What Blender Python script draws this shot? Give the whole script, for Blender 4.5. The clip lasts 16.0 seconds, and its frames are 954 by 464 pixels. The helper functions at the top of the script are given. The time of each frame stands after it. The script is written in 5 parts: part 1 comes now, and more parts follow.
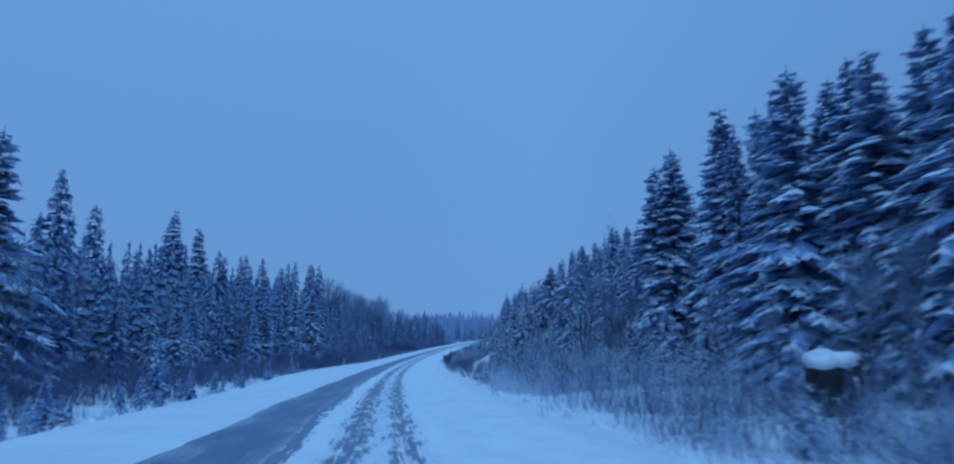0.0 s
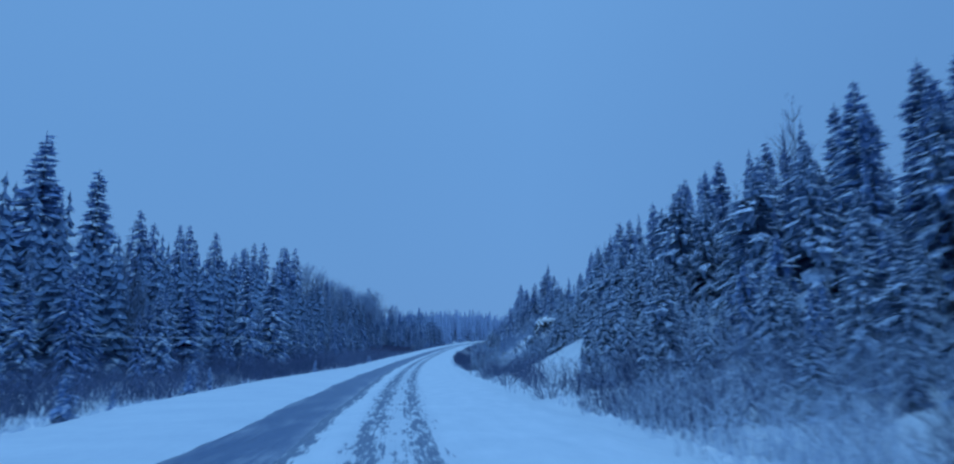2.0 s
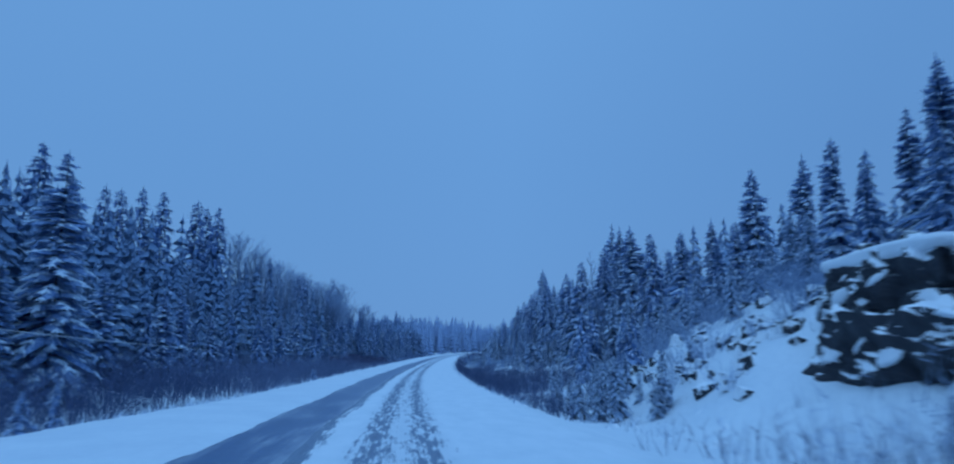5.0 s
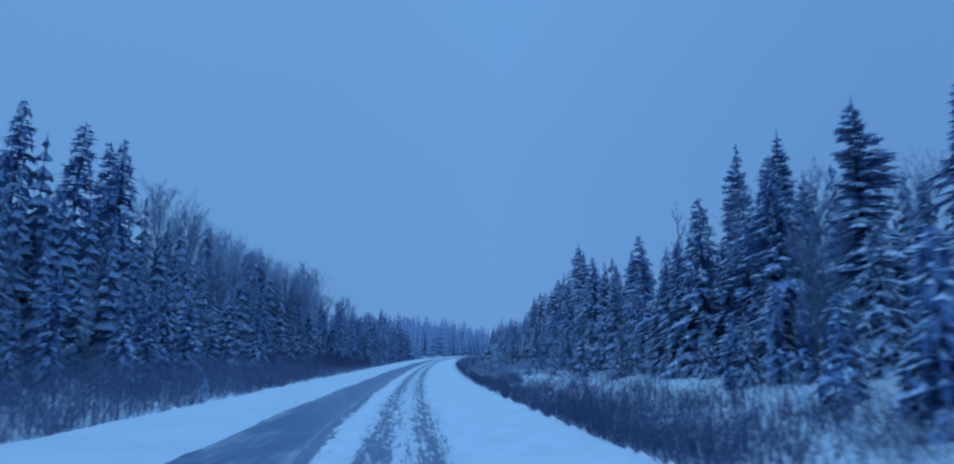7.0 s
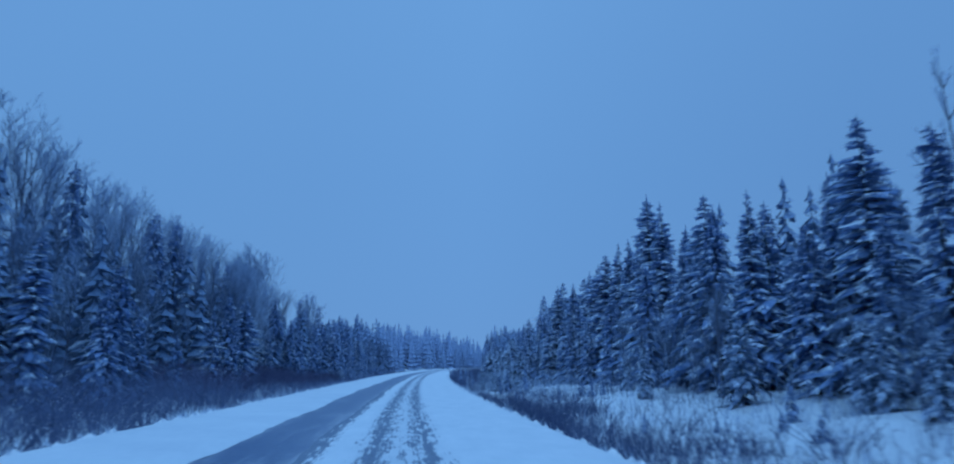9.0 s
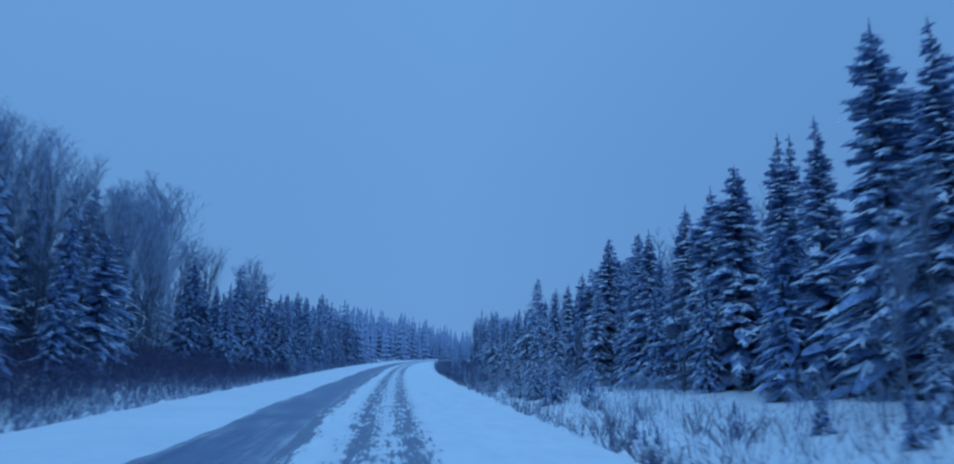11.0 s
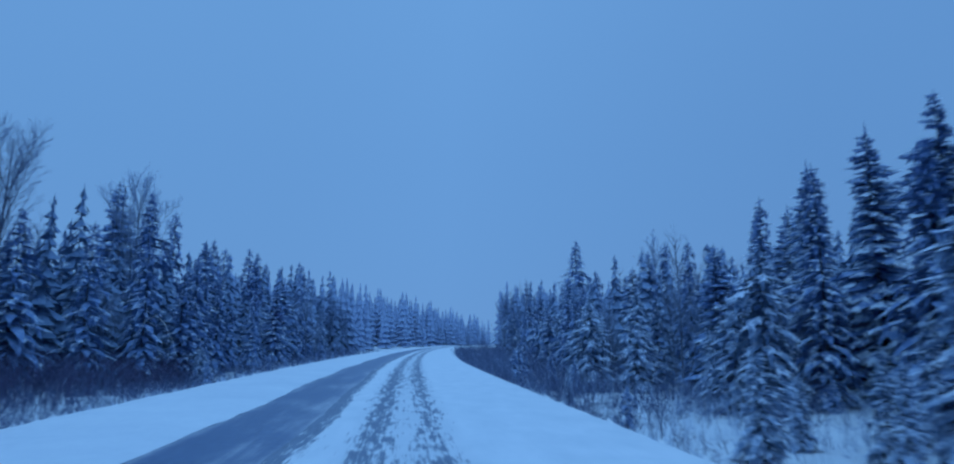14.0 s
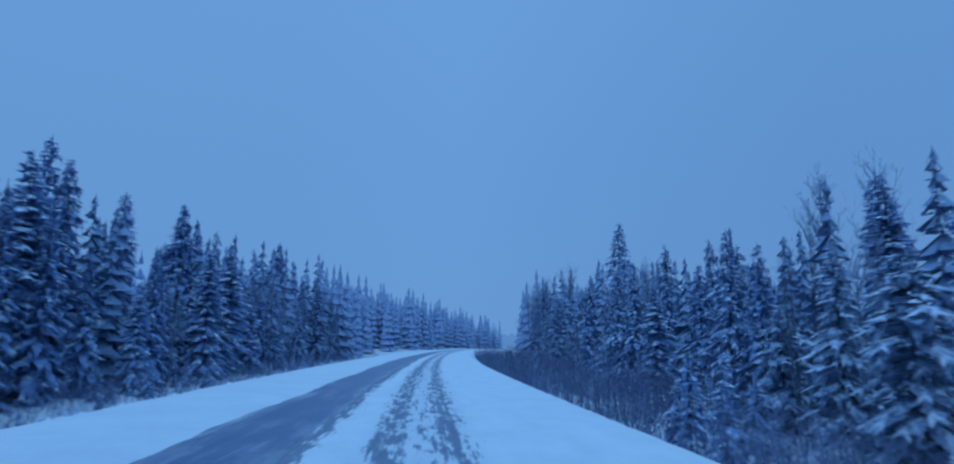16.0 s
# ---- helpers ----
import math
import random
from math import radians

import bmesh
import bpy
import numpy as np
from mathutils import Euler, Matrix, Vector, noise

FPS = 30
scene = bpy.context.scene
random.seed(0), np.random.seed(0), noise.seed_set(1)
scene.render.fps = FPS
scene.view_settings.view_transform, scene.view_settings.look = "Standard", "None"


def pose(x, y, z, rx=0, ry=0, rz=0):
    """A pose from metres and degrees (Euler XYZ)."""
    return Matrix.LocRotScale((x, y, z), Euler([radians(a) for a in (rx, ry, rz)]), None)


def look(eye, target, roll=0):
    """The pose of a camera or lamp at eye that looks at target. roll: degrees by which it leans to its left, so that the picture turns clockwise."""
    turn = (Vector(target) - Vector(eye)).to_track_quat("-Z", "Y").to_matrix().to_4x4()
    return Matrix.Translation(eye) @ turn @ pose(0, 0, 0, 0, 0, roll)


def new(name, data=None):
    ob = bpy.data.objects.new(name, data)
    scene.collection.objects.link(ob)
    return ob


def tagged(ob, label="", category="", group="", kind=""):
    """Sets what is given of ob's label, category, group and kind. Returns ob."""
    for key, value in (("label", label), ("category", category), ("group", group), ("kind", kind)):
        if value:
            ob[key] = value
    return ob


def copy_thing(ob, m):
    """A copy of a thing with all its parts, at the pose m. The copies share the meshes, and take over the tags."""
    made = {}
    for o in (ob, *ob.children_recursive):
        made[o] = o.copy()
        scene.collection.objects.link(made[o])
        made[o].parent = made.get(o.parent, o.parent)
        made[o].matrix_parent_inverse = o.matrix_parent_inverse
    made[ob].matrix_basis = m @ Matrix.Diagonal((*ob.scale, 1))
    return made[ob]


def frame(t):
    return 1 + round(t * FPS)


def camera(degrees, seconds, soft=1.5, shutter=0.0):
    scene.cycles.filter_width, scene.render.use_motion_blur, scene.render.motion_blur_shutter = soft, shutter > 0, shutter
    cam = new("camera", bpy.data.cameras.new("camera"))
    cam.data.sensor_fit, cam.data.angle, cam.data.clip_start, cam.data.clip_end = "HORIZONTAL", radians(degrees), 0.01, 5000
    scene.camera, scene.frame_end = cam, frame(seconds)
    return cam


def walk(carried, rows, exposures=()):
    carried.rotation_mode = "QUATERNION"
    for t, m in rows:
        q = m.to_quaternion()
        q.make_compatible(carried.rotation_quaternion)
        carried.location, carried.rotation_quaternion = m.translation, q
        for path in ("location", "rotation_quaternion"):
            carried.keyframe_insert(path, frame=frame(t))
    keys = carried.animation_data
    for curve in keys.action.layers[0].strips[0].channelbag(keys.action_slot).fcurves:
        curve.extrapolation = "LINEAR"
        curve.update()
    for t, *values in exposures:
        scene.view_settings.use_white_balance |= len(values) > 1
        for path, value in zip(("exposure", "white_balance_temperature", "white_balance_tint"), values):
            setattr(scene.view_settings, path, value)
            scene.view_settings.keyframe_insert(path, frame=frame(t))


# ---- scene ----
# ---- camera and its drive along the road ----
cam = camera(66.06, 16.0, soft=2.1, shutter=0.42)
# seconds, x, y, z, yaw, pitch, roll
ROWS = [
    (0.0, 0.000, 0.000, 0.000, -8.02, 9.87, 0.40),
    (0.5, 0.046, 10.692, 0.009, -7.92, 9.97, 0.42),
    (1.0, 0.181, 21.348, 0.034, -8.88, 9.83, 0.84),
    (1.5, 0.403, 31.966, 0.077, -9.14, 9.80, 0.99),
    (2.0, 0.709, 42.544, 0.137, -8.71, 9.99, 0.88),
    (2.5, 1.097, 53.081, 0.213, -9.94, 10.36, 0.87),
    (3.0, 1.564, 63.576, 0.304, -10.14, 11.09, 0.62),
    (3.5, 2.108, 74.028, 0.412, -10.65, 10.55, 0.58),
    (4.0, 2.726, 84.433, 0.535, -10.07, 10.72, 0.13),
    (4.5, 3.415, 94.792, 0.674, -11.42, 10.61, 0.22),
    (5.0, 4.173, 105.103, 0.827, -10.72, 10.98, 0.16),
    (7.5, 8.899, 155.882, 1.797, -12.27, 11.54, -0.63),
    (8.0, 10.014, 165.873, 2.028, -13.04, 12.18, -0.11),
    (10.5, 16.284, 214.918, 3.346, -14.15, 12.40, -0.54),
    (11.0, 17.659, 224.536, 3.637, -15.52, 11.73, -1.06),
    (11.5, 19.068, 234.086, 3.936, -16.33, 10.90, -0.84),
    (12.0, 20.508, 243.567, 4.241, -16.04, 11.25, -0.61),
    (12.5, 21.977, 252.978, 4.553, -14.10, 10.58, -1.04),
    (13.0, 23.471, 262.318, 4.871, -13.67, 10.93, -1.06),
    (13.5, 24.989, 271.584, 5.193, -14.19, 10.92, -0.73),
    (14.0, 26.527, 280.775, 5.519, -15.46, 10.61, -0.01),
    (14.5, 28.082, 289.891, 5.848, -15.12, 10.88, 0.22),
    (15.0, 29.652, 298.929, 6.180, -14.32, 10.92, 0.24),
    (15.5, 31.234, 307.887, 6.513, -13.72, 11.21, -0.43),
    (16.0, 32.826, 316.766, 6.847, -15.02, 10.81, -0.54),
]
walk(cam, [(t, pose(x, y, z, 90 + pitch, roll, yaw)) for t, x, y, z, yaw, pitch, roll in ROWS])

# ---- world: snowy overcast at blue dusk ----
world = bpy.data.worlds.new("dusk_sky")
scene.world = world
world.use_nodes = True
wt = world.node_tree
wt.nodes.clear()
w_out = wt.nodes.new("ShaderNodeOutputWorld")
w_bg = wt.nodes.new("ShaderNodeBackground")
w_sky = wt.nodes.new("ShaderNodeTexSky")
w_sky.sky_type = 'NISHITA'
w_sky.sun_disc = False
w_sky.sun_elevation = radians(3.0)
w_sky.sun_rotation = radians(200.0)
w_bg2 = wt.nodes.new("ShaderNodeBackground")
w_bg2.inputs["Strength"].default_value = 0.004
w_add = wt.nodes.new("ShaderNodeAddShader")
w_co = wt.nodes.new("ShaderNodeTexCoord")
w_sep = wt.nodes.new("ShaderNodeSeparateXYZ")
w_ramp = wt.nodes.new("ShaderNodeValToRGB")
wt.links.new(w_co.outputs["Generated"], w_sep.inputs[0])
wt.links.new(w_sep.outputs["Z"], w_ramp.inputs[0])
w_ramp.color_ramp.elements[0].position = 0.0
w_ramp.color_ramp.elements[0].color = (0.117, 0.294, 0.632, 1)
w_ramp.color_ramp.elements[1].position = 1.0
w_ramp.color_ramp.elements[1].color = (0.27, 0.64, 1.24, 1)
w_ramp.color_ramp.elements.new(0.5).color = (0.130, 0.326, 0.675, 1)
e = w_ramp.color_ramp.elements.new(0.28)
e.color = (0.121, 0.307, 0.650, 1)
w_side = wt.nodes.new("ShaderNodeValToRGB")
wt.links.new(w_sep.outputs["X"], w_side.inputs[0])
w_side.color_ramp.elements[0].position = 0.0
w_side.color_ramp.elements[0].color = (1.0, 1.0, 1.0, 1)
w_side.color_ramp.elements[1].position = 0.62
w_side.color_ramp.elements[1].color = (0.89, 0.90, 0.925, 1)
w_side.color_ramp.elements.new(0.22).color = (1.03, 1.03, 1.03, 1)
w_mul = wt.nodes.new("ShaderNodeVectorMath")
w_mul.operation = 'MULTIPLY'
wt.links.new(w_ramp.outputs[0], w_mul.inputs[0])
wt.links.new(w_side.outputs[0], w_mul.inputs[1])
wt.links.new(w_mul.outputs[0], w_bg.inputs["Color"])
w_bg.inputs["Strength"].default_value = 1.0
wt.links.new(w_sky.outputs[0], w_bg2.inputs["Color"])
wt.links.new(w_bg.outputs[0], w_add.inputs[0])
wt.links.new(w_bg2.outputs[0], w_add.inputs[1])
wt.links.new(w_add.outputs[0], w_out.inputs[0])

# the bright part of the cloud cover, very wide
sun = new("sun", bpy.data.lights.new("sun", 'SUN'))
sun.data.energy = 0.62
sun.data.angle = radians(60)
sun.data.color = (0.30, 0.57, 0.95)
sun.matrix_basis = look((0, 0, 100), (30, 60, 0))

# ---- materials ----


def nodes_of(name):
    m = bpy.data.materials.new(name)
    m.use_nodes = True
    nt = m.node_tree
    return m, nt, nt.nodes["Principled BSDF"]


def noise_node(nt, scale, detail=3.0, rough=0.55, vec=None):
    n = nt.nodes.new("ShaderNodeTexNoise")
    n.inputs["Scale"].default_value = scale
    n.inputs["Detail"].default_value = detail
    n.inputs["Roughness"].default_value = rough
    if vec is not None:
        nt.links.new(vec, n.inputs["Vector"])
    return n


def math_node(nt, op, a, b=None, c=None, clamp=False):
    n = nt.nodes.new("ShaderNodeMath")
    n.operation = op
    n.use_clamp = clamp
    for i, v in enumerate((a, b, c)):
        if v is None:
            continue
        if isinstance(v, (int, float)):
            n.inputs[i].default_value = v
        else:
            nt.links.new(v, n.inputs[i])
    return n.outputs[0]


def ramp_node(nt, fac, stops):
    n = nt.nodes.new("ShaderNodeValToRGB")
    el = n.color_ramp.elements
    el[0].position, el[0].color = stops[0][0], (*stops[0][1], 1)
    el[1].position, el[1].color = stops[-1][0], (*stops[-1][1], 1)
    for pos, col in stops[1:-1]:
        el.new(pos).color = (*col, 1)
    nt.links.new(fac, n.inputs[0])
    return n.outputs[0]


def step_node(nt, v, lo, hi):
    n = nt.nodes.new("ShaderNodeMapRange")
    n.interpolation_type = 'SMOOTHSTEP'
    n.inputs["From Min"].default_value = lo
    n.inputs["From Max"].default_value = hi
    nt.links.new(v, n.inputs["Value"])
    return n.outputs["Result"]


def mix_node(nt, fac, a, b):
    n = nt.nodes.new("ShaderNodeMix")
    n.data_type = 'RGBA'
    if isinstance(fac, (int, float)):
        n.inputs[0].default_value = fac
    else:
        nt.links.new(fac, n.inputs[0])
    for i, v in ((6, a), (7, b)):
        if isinstance(v, tuple):
            n.inputs[i].default_value = (*v, 1)
        else:
            nt.links.new(v, n.inputs[i])
    return n.outputs[2]


def bump_node(nt, bsdf, height, strength, distance):
    n = nt.nodes.new("ShaderNodeBump")
    n.inputs["Strength"].default_value = strength
    n.inputs["Distance"].default_value = distance
    nt.links.new(height, n.inputs["Height"])
    nt.links.new(n.outputs[0], bsdf.inputs["Normal"])


def object_vec(nt):
    return nt.nodes.new("ShaderNodeTexCoord").outputs["Object"]


def plain(name, a, b, scale, rough, bump=0.0, spread=0.0, dist=0.02):
    """Two colours mixed by noise at two scales, with a small change from thing to thing."""
    m, nt, bs = nodes_of(name)
    v = object_vec(nt)
    n1 = noise_node(nt, scale, 4, 0.6, v)
    n2 = noise_node(nt, scale * 7.3, 3, 0.6, v)
    f = math_node(nt, 'MULTIPLY_ADD', n2.outputs[0], 0.45, math_node(nt, 'MULTIPLY', n1.outputs[0], 0.55))
    if spread:
        inf = nt.nodes.new("ShaderNodeObjectInfo")
        f = math_node(nt, 'ADD', f, math_node(nt, 'MULTIPLY_ADD', inf.outputs["Random"], spread, -spread / 2))
    nt.links.new(ramp_node(nt, f, [(0.32, a), (0.68, b)]), bs.inputs["Base Color"])
    bs.inputs["Roughness"].default_value = rough
    if bump:
        bump_node(nt, bs, n2.outputs[0], bump, dist)
    return m



def needle_material(name, dark, light, frost, share):
    """Dark needles specked with rime: frost is its colour, share how much of them it takes."""
    m, nt, bs = nodes_of(name)
    v = object_vec(nt)
    n1 = noise_node(nt, 1.6, 4, 0.6, v)
    n2 = noise_node(nt, 8.0, 4, 0.7, v)
    inf = nt.nodes.new("ShaderNodeObjectInfo")
    f = math_node(nt, 'ADD', n1.outputs[0], math_node(nt, 'MULTIPLY_ADD', inf.outputs["Random"], 0.3, -0.15))
    base = ramp_node(nt, f, [(0.32, dark), (0.68, light)])
    edge = math_node(nt, 'MULTIPLY_ADD', n1.outputs[0], 0.35, math_node(nt, 'MULTIPLY', n2.outputs[0], 0.65))
    rime = step_node(nt, edge, 0.62 - 0.30 * share, 0.70 - 0.30 * share)
    nt.links.new(mix_node(nt, math_node(nt, 'MULTIPLY', rime, 0.75), base, frost), bs.inputs["Base Color"])
    bs.inputs["Roughness"].default_value = 0.8
    return m


def snow_on_boughs(name, low, high, gap):
    """Thin snow on boughs, with needles poking through."""
    m, nt, bs = nodes_of(name)
    v = object_vec(nt)
    n1 = noise_node(nt, 1.1, 3, 0.55, v)
    n2 = noise_node(nt, 8.5, 4, 0.7, v)
    f = math_node(nt, 'MULTIPLY_ADD', n2.outputs[0], 0.7, math_node(nt, 'MULTIPLY', n1.outputs[0], 0.3))
    white = ramp_node(nt, n1.outputs[0], [(0.3, low), (0.7, high)])
    poke = step_node(nt, f, gap + 0.09, gap)
    nt.links.new(mix_node(nt, math_node(nt, 'MULTIPLY', poke, 0.8), white, (0.12, 0.20, 0.33)), bs.inputs["Base Color"])
    bs.inputs["Roughness"].default_value = 0.8
    bump_node(nt, bs, f, 0.6, 0.12)
    return m


M_TREE_SNOW = snow_on_boughs("tree_snow", (0.58, 0.70, 0.83), (0.78, 0.86, 0.94), 0.40)
M_LADEN_SNOW = snow_on_boughs("fresh_tree_snow", (0.52, 0.63, 0.78), (0.72, 0.80, 0.91), 0.37)
M_CAP_SNOW = plain("cap_snow", (0.72, 0.76, 0.81), (0.86, 0.88, 0.90), 1.5, 0.75, 0.3, 0.0, 0.05)
# the blue base has haze painted in; only the pale specks are rime
M_NEEDLES = needle_material("needles", (0.095, 0.185, 0.38), (0.18, 0.30, 0.52), (0.38, 0.50, 0.70), 0.48)
# needles of the deep wood, their colour lifted towards the haze's blue
M_HALF_HAZE = plain("half_hazed_needles", (0.095, 0.17, 0.29), (0.24, 0.34, 0.50), 1.2, 0.8, 0.0, 0.3)
M_RIMED = needle_material("rimed_needles", (0.09, 0.165, 0.29), (0.21, 0.31, 0.47), (0.44, 0.55, 0.70), 0.55)
# distance haze put into the colour: pale even blue for trees further along
M_HAZED = plain("hazed_needles", (0.22, 0.31, 0.47), (0.29, 0.39, 0.56), 1.6, 0.85, 0.0, 0.3)
# pale blue of the far woods: haze painted into the needles
M_FAR_HAZE = plain("frosted_needles", (0.27, 0.36, 0.53), (0.38, 0.48, 0.66), 0.9, 0.85, 0.0, 0.2)
M_BARK = plain("bark", (0.038, 0.036, 0.042), (0.11, 0.105, 0.11), 3.0, 0.9, 0.4, 0.1)
M_BIRCH = plain("birch_bark", (0.055, 0.075, 0.125), (0.17, 0.20, 0.27), 2.2, 0.85, 0.2, 0.2)
M_TWIG = plain("frosted_twigs", (0.16, 0.23, 0.36), (0.42, 0.51, 0.66), 0.8, 0.9, 0.0, 0.3)
M_SNOWY_TWIG = plain("snowy_twigs", (0.38, 0.47, 0.60), (0.66, 0.73, 0.82), 1.6, 0.85, 0.0, 0.2)
# stems tinted blue in their colour to carry haze over the dark brush
M_WILLOW = plain("willow_stems", (0.046, 0.066, 0.145), (0.125, 0.16, 0.265), 1.2, 0.9, 0.0, 0.3)
M_BUD = plain("budding_twigs", (0.042, 0.040, 0.095), (0.085, 0.080, 0.16), 1.4, 0.9, 0.0, 0.2)
M_GRASS = plain("frosted_grass", (0.15, 0.19, 0.27), (0.34, 0.41, 0.52), 0.9, 0.9)
M_CABLE = plain("frosted_cable", (0.45, 0.47, 0.50), (0.70, 0.72, 0.74), 3.0, 0.7)


def snow_ground():
    m, nt, bs = nodes_of("snow_ground")
    v = object_vec(nt)
    n1 = noise_node(nt, 0.35, 4, 0.55, v)
    n2 = noise_node(nt, 3.5, 4, 0.6, v)
    f = math_node(nt, 'MULTIPLY_ADD', n2.outputs[0], 0.4, math_node(nt, 'MULTIPLY', n1.outputs[0], 0.6))
    nt.links.new(ramp_node(nt, f, [(0.3, (0.63, 0.69, 0.75)), (0.7, (0.76, 0.805, 0.84))]), bs.inputs["Base Color"])
    bs.inputs["Roughness"].default_value = 0.7
    bump_node(nt, bs, f, 0.5, 0.25)
    return m


def lane_vec(nt, along, across):
    uv = nt.nodes.new("ShaderNodeUVMap")
    uv.uv_map = "road"
    mp = nt.nodes.new("ShaderNodeMapping")
    mp.inputs["Scale"].default_value = (along, across, 1)
    nt.links.new(uv.outputs[0], mp.inputs[0])
    return mp.outputs[0]


def lane_across(nt):
    uv = nt.nodes.new("ShaderNodeUVMap")
    uv.uv_map = "road"
    sp = nt.nodes.new("ShaderNodeSeparateXYZ")
    nt.links.new(uv.outputs[0], sp.inputs[0])
    return sp.outputs["Y"]


def packed_snow():
    """Snow of the driven lane: bare, slushy patches in and between the wheel ruts."""
    m, nt, bs = nodes_of("packed_lane_snow")
    across = lane_across(nt)
    wob = noise_node(nt, 1.0, 2, 0.5, lane_vec(nt, 0.12, 0.2))
    dd = math_node(nt, 'ADD', across, math_node(nt, 'MULTIPLY_ADD', wob.outputs[0], 0.3, -0.15))
    left = math_node(nt, 'ABSOLUTE', math_node(nt, 'SUBTRACT', dd, -0.62))
    right = math_node(nt, 'ABSOLUTE', math_node(nt, 'SUBTRACT', dd, 0.80))
    near = math_node(nt, 'MINIMUM', left, right)
    band = step_node(nt, near, 0.72, 0.10)
    line = step_node(nt, near, 0.11, 0.03)
    mid = step_node(nt, math_node(nt, 'ABSOLUTE', dd), 1.25, 0.6)
    worn = noise_node(nt, 1.0, 2, 0.5, lane_vec(nt, 0.035, 0.25))
    patch = noise_node(nt, 1.0, 5, 0.6, lane_vec(nt, 0.65, 4.2))
    speck = noise_node(nt, 1.0, 4, 0.6, lane_vec(nt, 1.6, 9.0))
    long = noise_node(nt, 1.0, 3, 0.6, lane_vec(nt, 0.12, 10.0))
    f = math_node(nt, 'MULTIPLY_ADD', patch.outputs[0], 0.5, math_node(nt, 'MULTIPLY', speck.outputs[0], 0.3))
    f = math_node(nt, 'MULTIPLY_ADD', long.outputs[0], 0.2, f)
    f = math_node(nt, 'MULTIPLY_ADD', band, 0.095, f)
    f = math_node(nt, 'MULTIPLY_ADD', line, 0.02, f)
    f = math_node(nt, 'MULTIPLY_ADD', mid, 0.075, f)
    f = math_node(nt, 'MULTIPLY_ADD', worn.outputs[0], 0.12, math_node(nt, 'SUBTRACT', f, 0.06))
    f = math_node(nt, 'MULTIPLY_ADD', step_node(nt, dd, -1.45, -2.15), 0.22, f)
    f = math_node(nt, 'MULTIPLY_ADD', step_node(nt, dd, 1.25, 1.9), -0.12, f)
    bare = step_node(nt, f, 0.585, 0.685)
    tint = noise_node(nt, 1.0, 4, 0.6, lane_vec(nt, 0.5, 1.2))
    snow = ramp_node(nt, tint.outputs[0], [(0.3, (0.66, 0.72, 0.77)), (0.7, (0.77, 0.81, 0.85))])
    grit = ramp_node(nt, speck.outputs[0], [(0.3, (0.035, 0.07, 0.14)), (0.75, (0.11, 0.17, 0.28))])
    dirty = mix_node(nt, math_node(nt, 'MULTIPLY', math_node(nt, 'MAXIMUM', band, mid), 0.15), snow, (0.30, 0.37, 0.47))
    nt.links.new(mix_node(nt, math_node(nt, 'MULTIPLY', bare, 0.85), dirty, grit), bs.inputs["Base Color"])
    bs.inputs["Roughness"].default_value = 0.65
    bump_node(nt, bs, math_node(nt, 'SUBTRACT', 1.0, f), 0.6, 0.05)
    return m


def asphalt():
    """Dark wet lane with blown snow and faint tyre lines."""
    m, nt, bs = nodes_of("wet_asphalt")
    across = lane_across(nt)
    fine = noise_node(nt, 1.0, 5, 0.7, lane_vec(nt, 3.0, 6.0))
    drift = noise_node(nt, 1.0, 5, 0.62, lane_vec(nt, 0.22, 0.9))
    streak = noise_node(nt, 1.0, 4, 0.65, lane_vec(nt, 0.16, 6.0))
    edge_l = step_node(nt, across, -3.9, -4.9)
    edge_r = step_node(nt, across, -2.9, -1.8)
    edge = math_node(nt, 'MAXIMUM', edge_l, edge_r)
    f = math_node(nt, 'MULTIPLY_ADD', drift.outputs[0], 0.5, math_node(nt, 'MULTIPLY', streak.outputs[0], 0.32))
    f = math_node(nt, 'MULTIPLY_ADD', fine.outputs[0], 0.18, f)
    f = math_node(nt, 'MULTIPLY_ADD', edge, 0.15, f)
    dust = step_node(nt, f, 0.46, 0.74)
    # blue of the bare lane: haze and sky sheen put into its colour
    base = ramp_node(nt, fine.outputs[0], [(0.3, (0.038, 0.083, 0.19)), (0.75, (0.08, 0.15, 0.285))])
    nt.links.new(mix_node(nt, math_node(nt, 'MULTIPLY', dust, 0.65), base, (0.62, 0.65, 0.69)), bs.inputs["Base Color"])
    nt.links.new(math_node(nt, 'MULTIPLY_ADD', dust, 0.3, 0.34), bs.inputs["Roughness"])
    bump_node(nt, bs, fine.outputs[0], 0.4, 0.01)
    return m


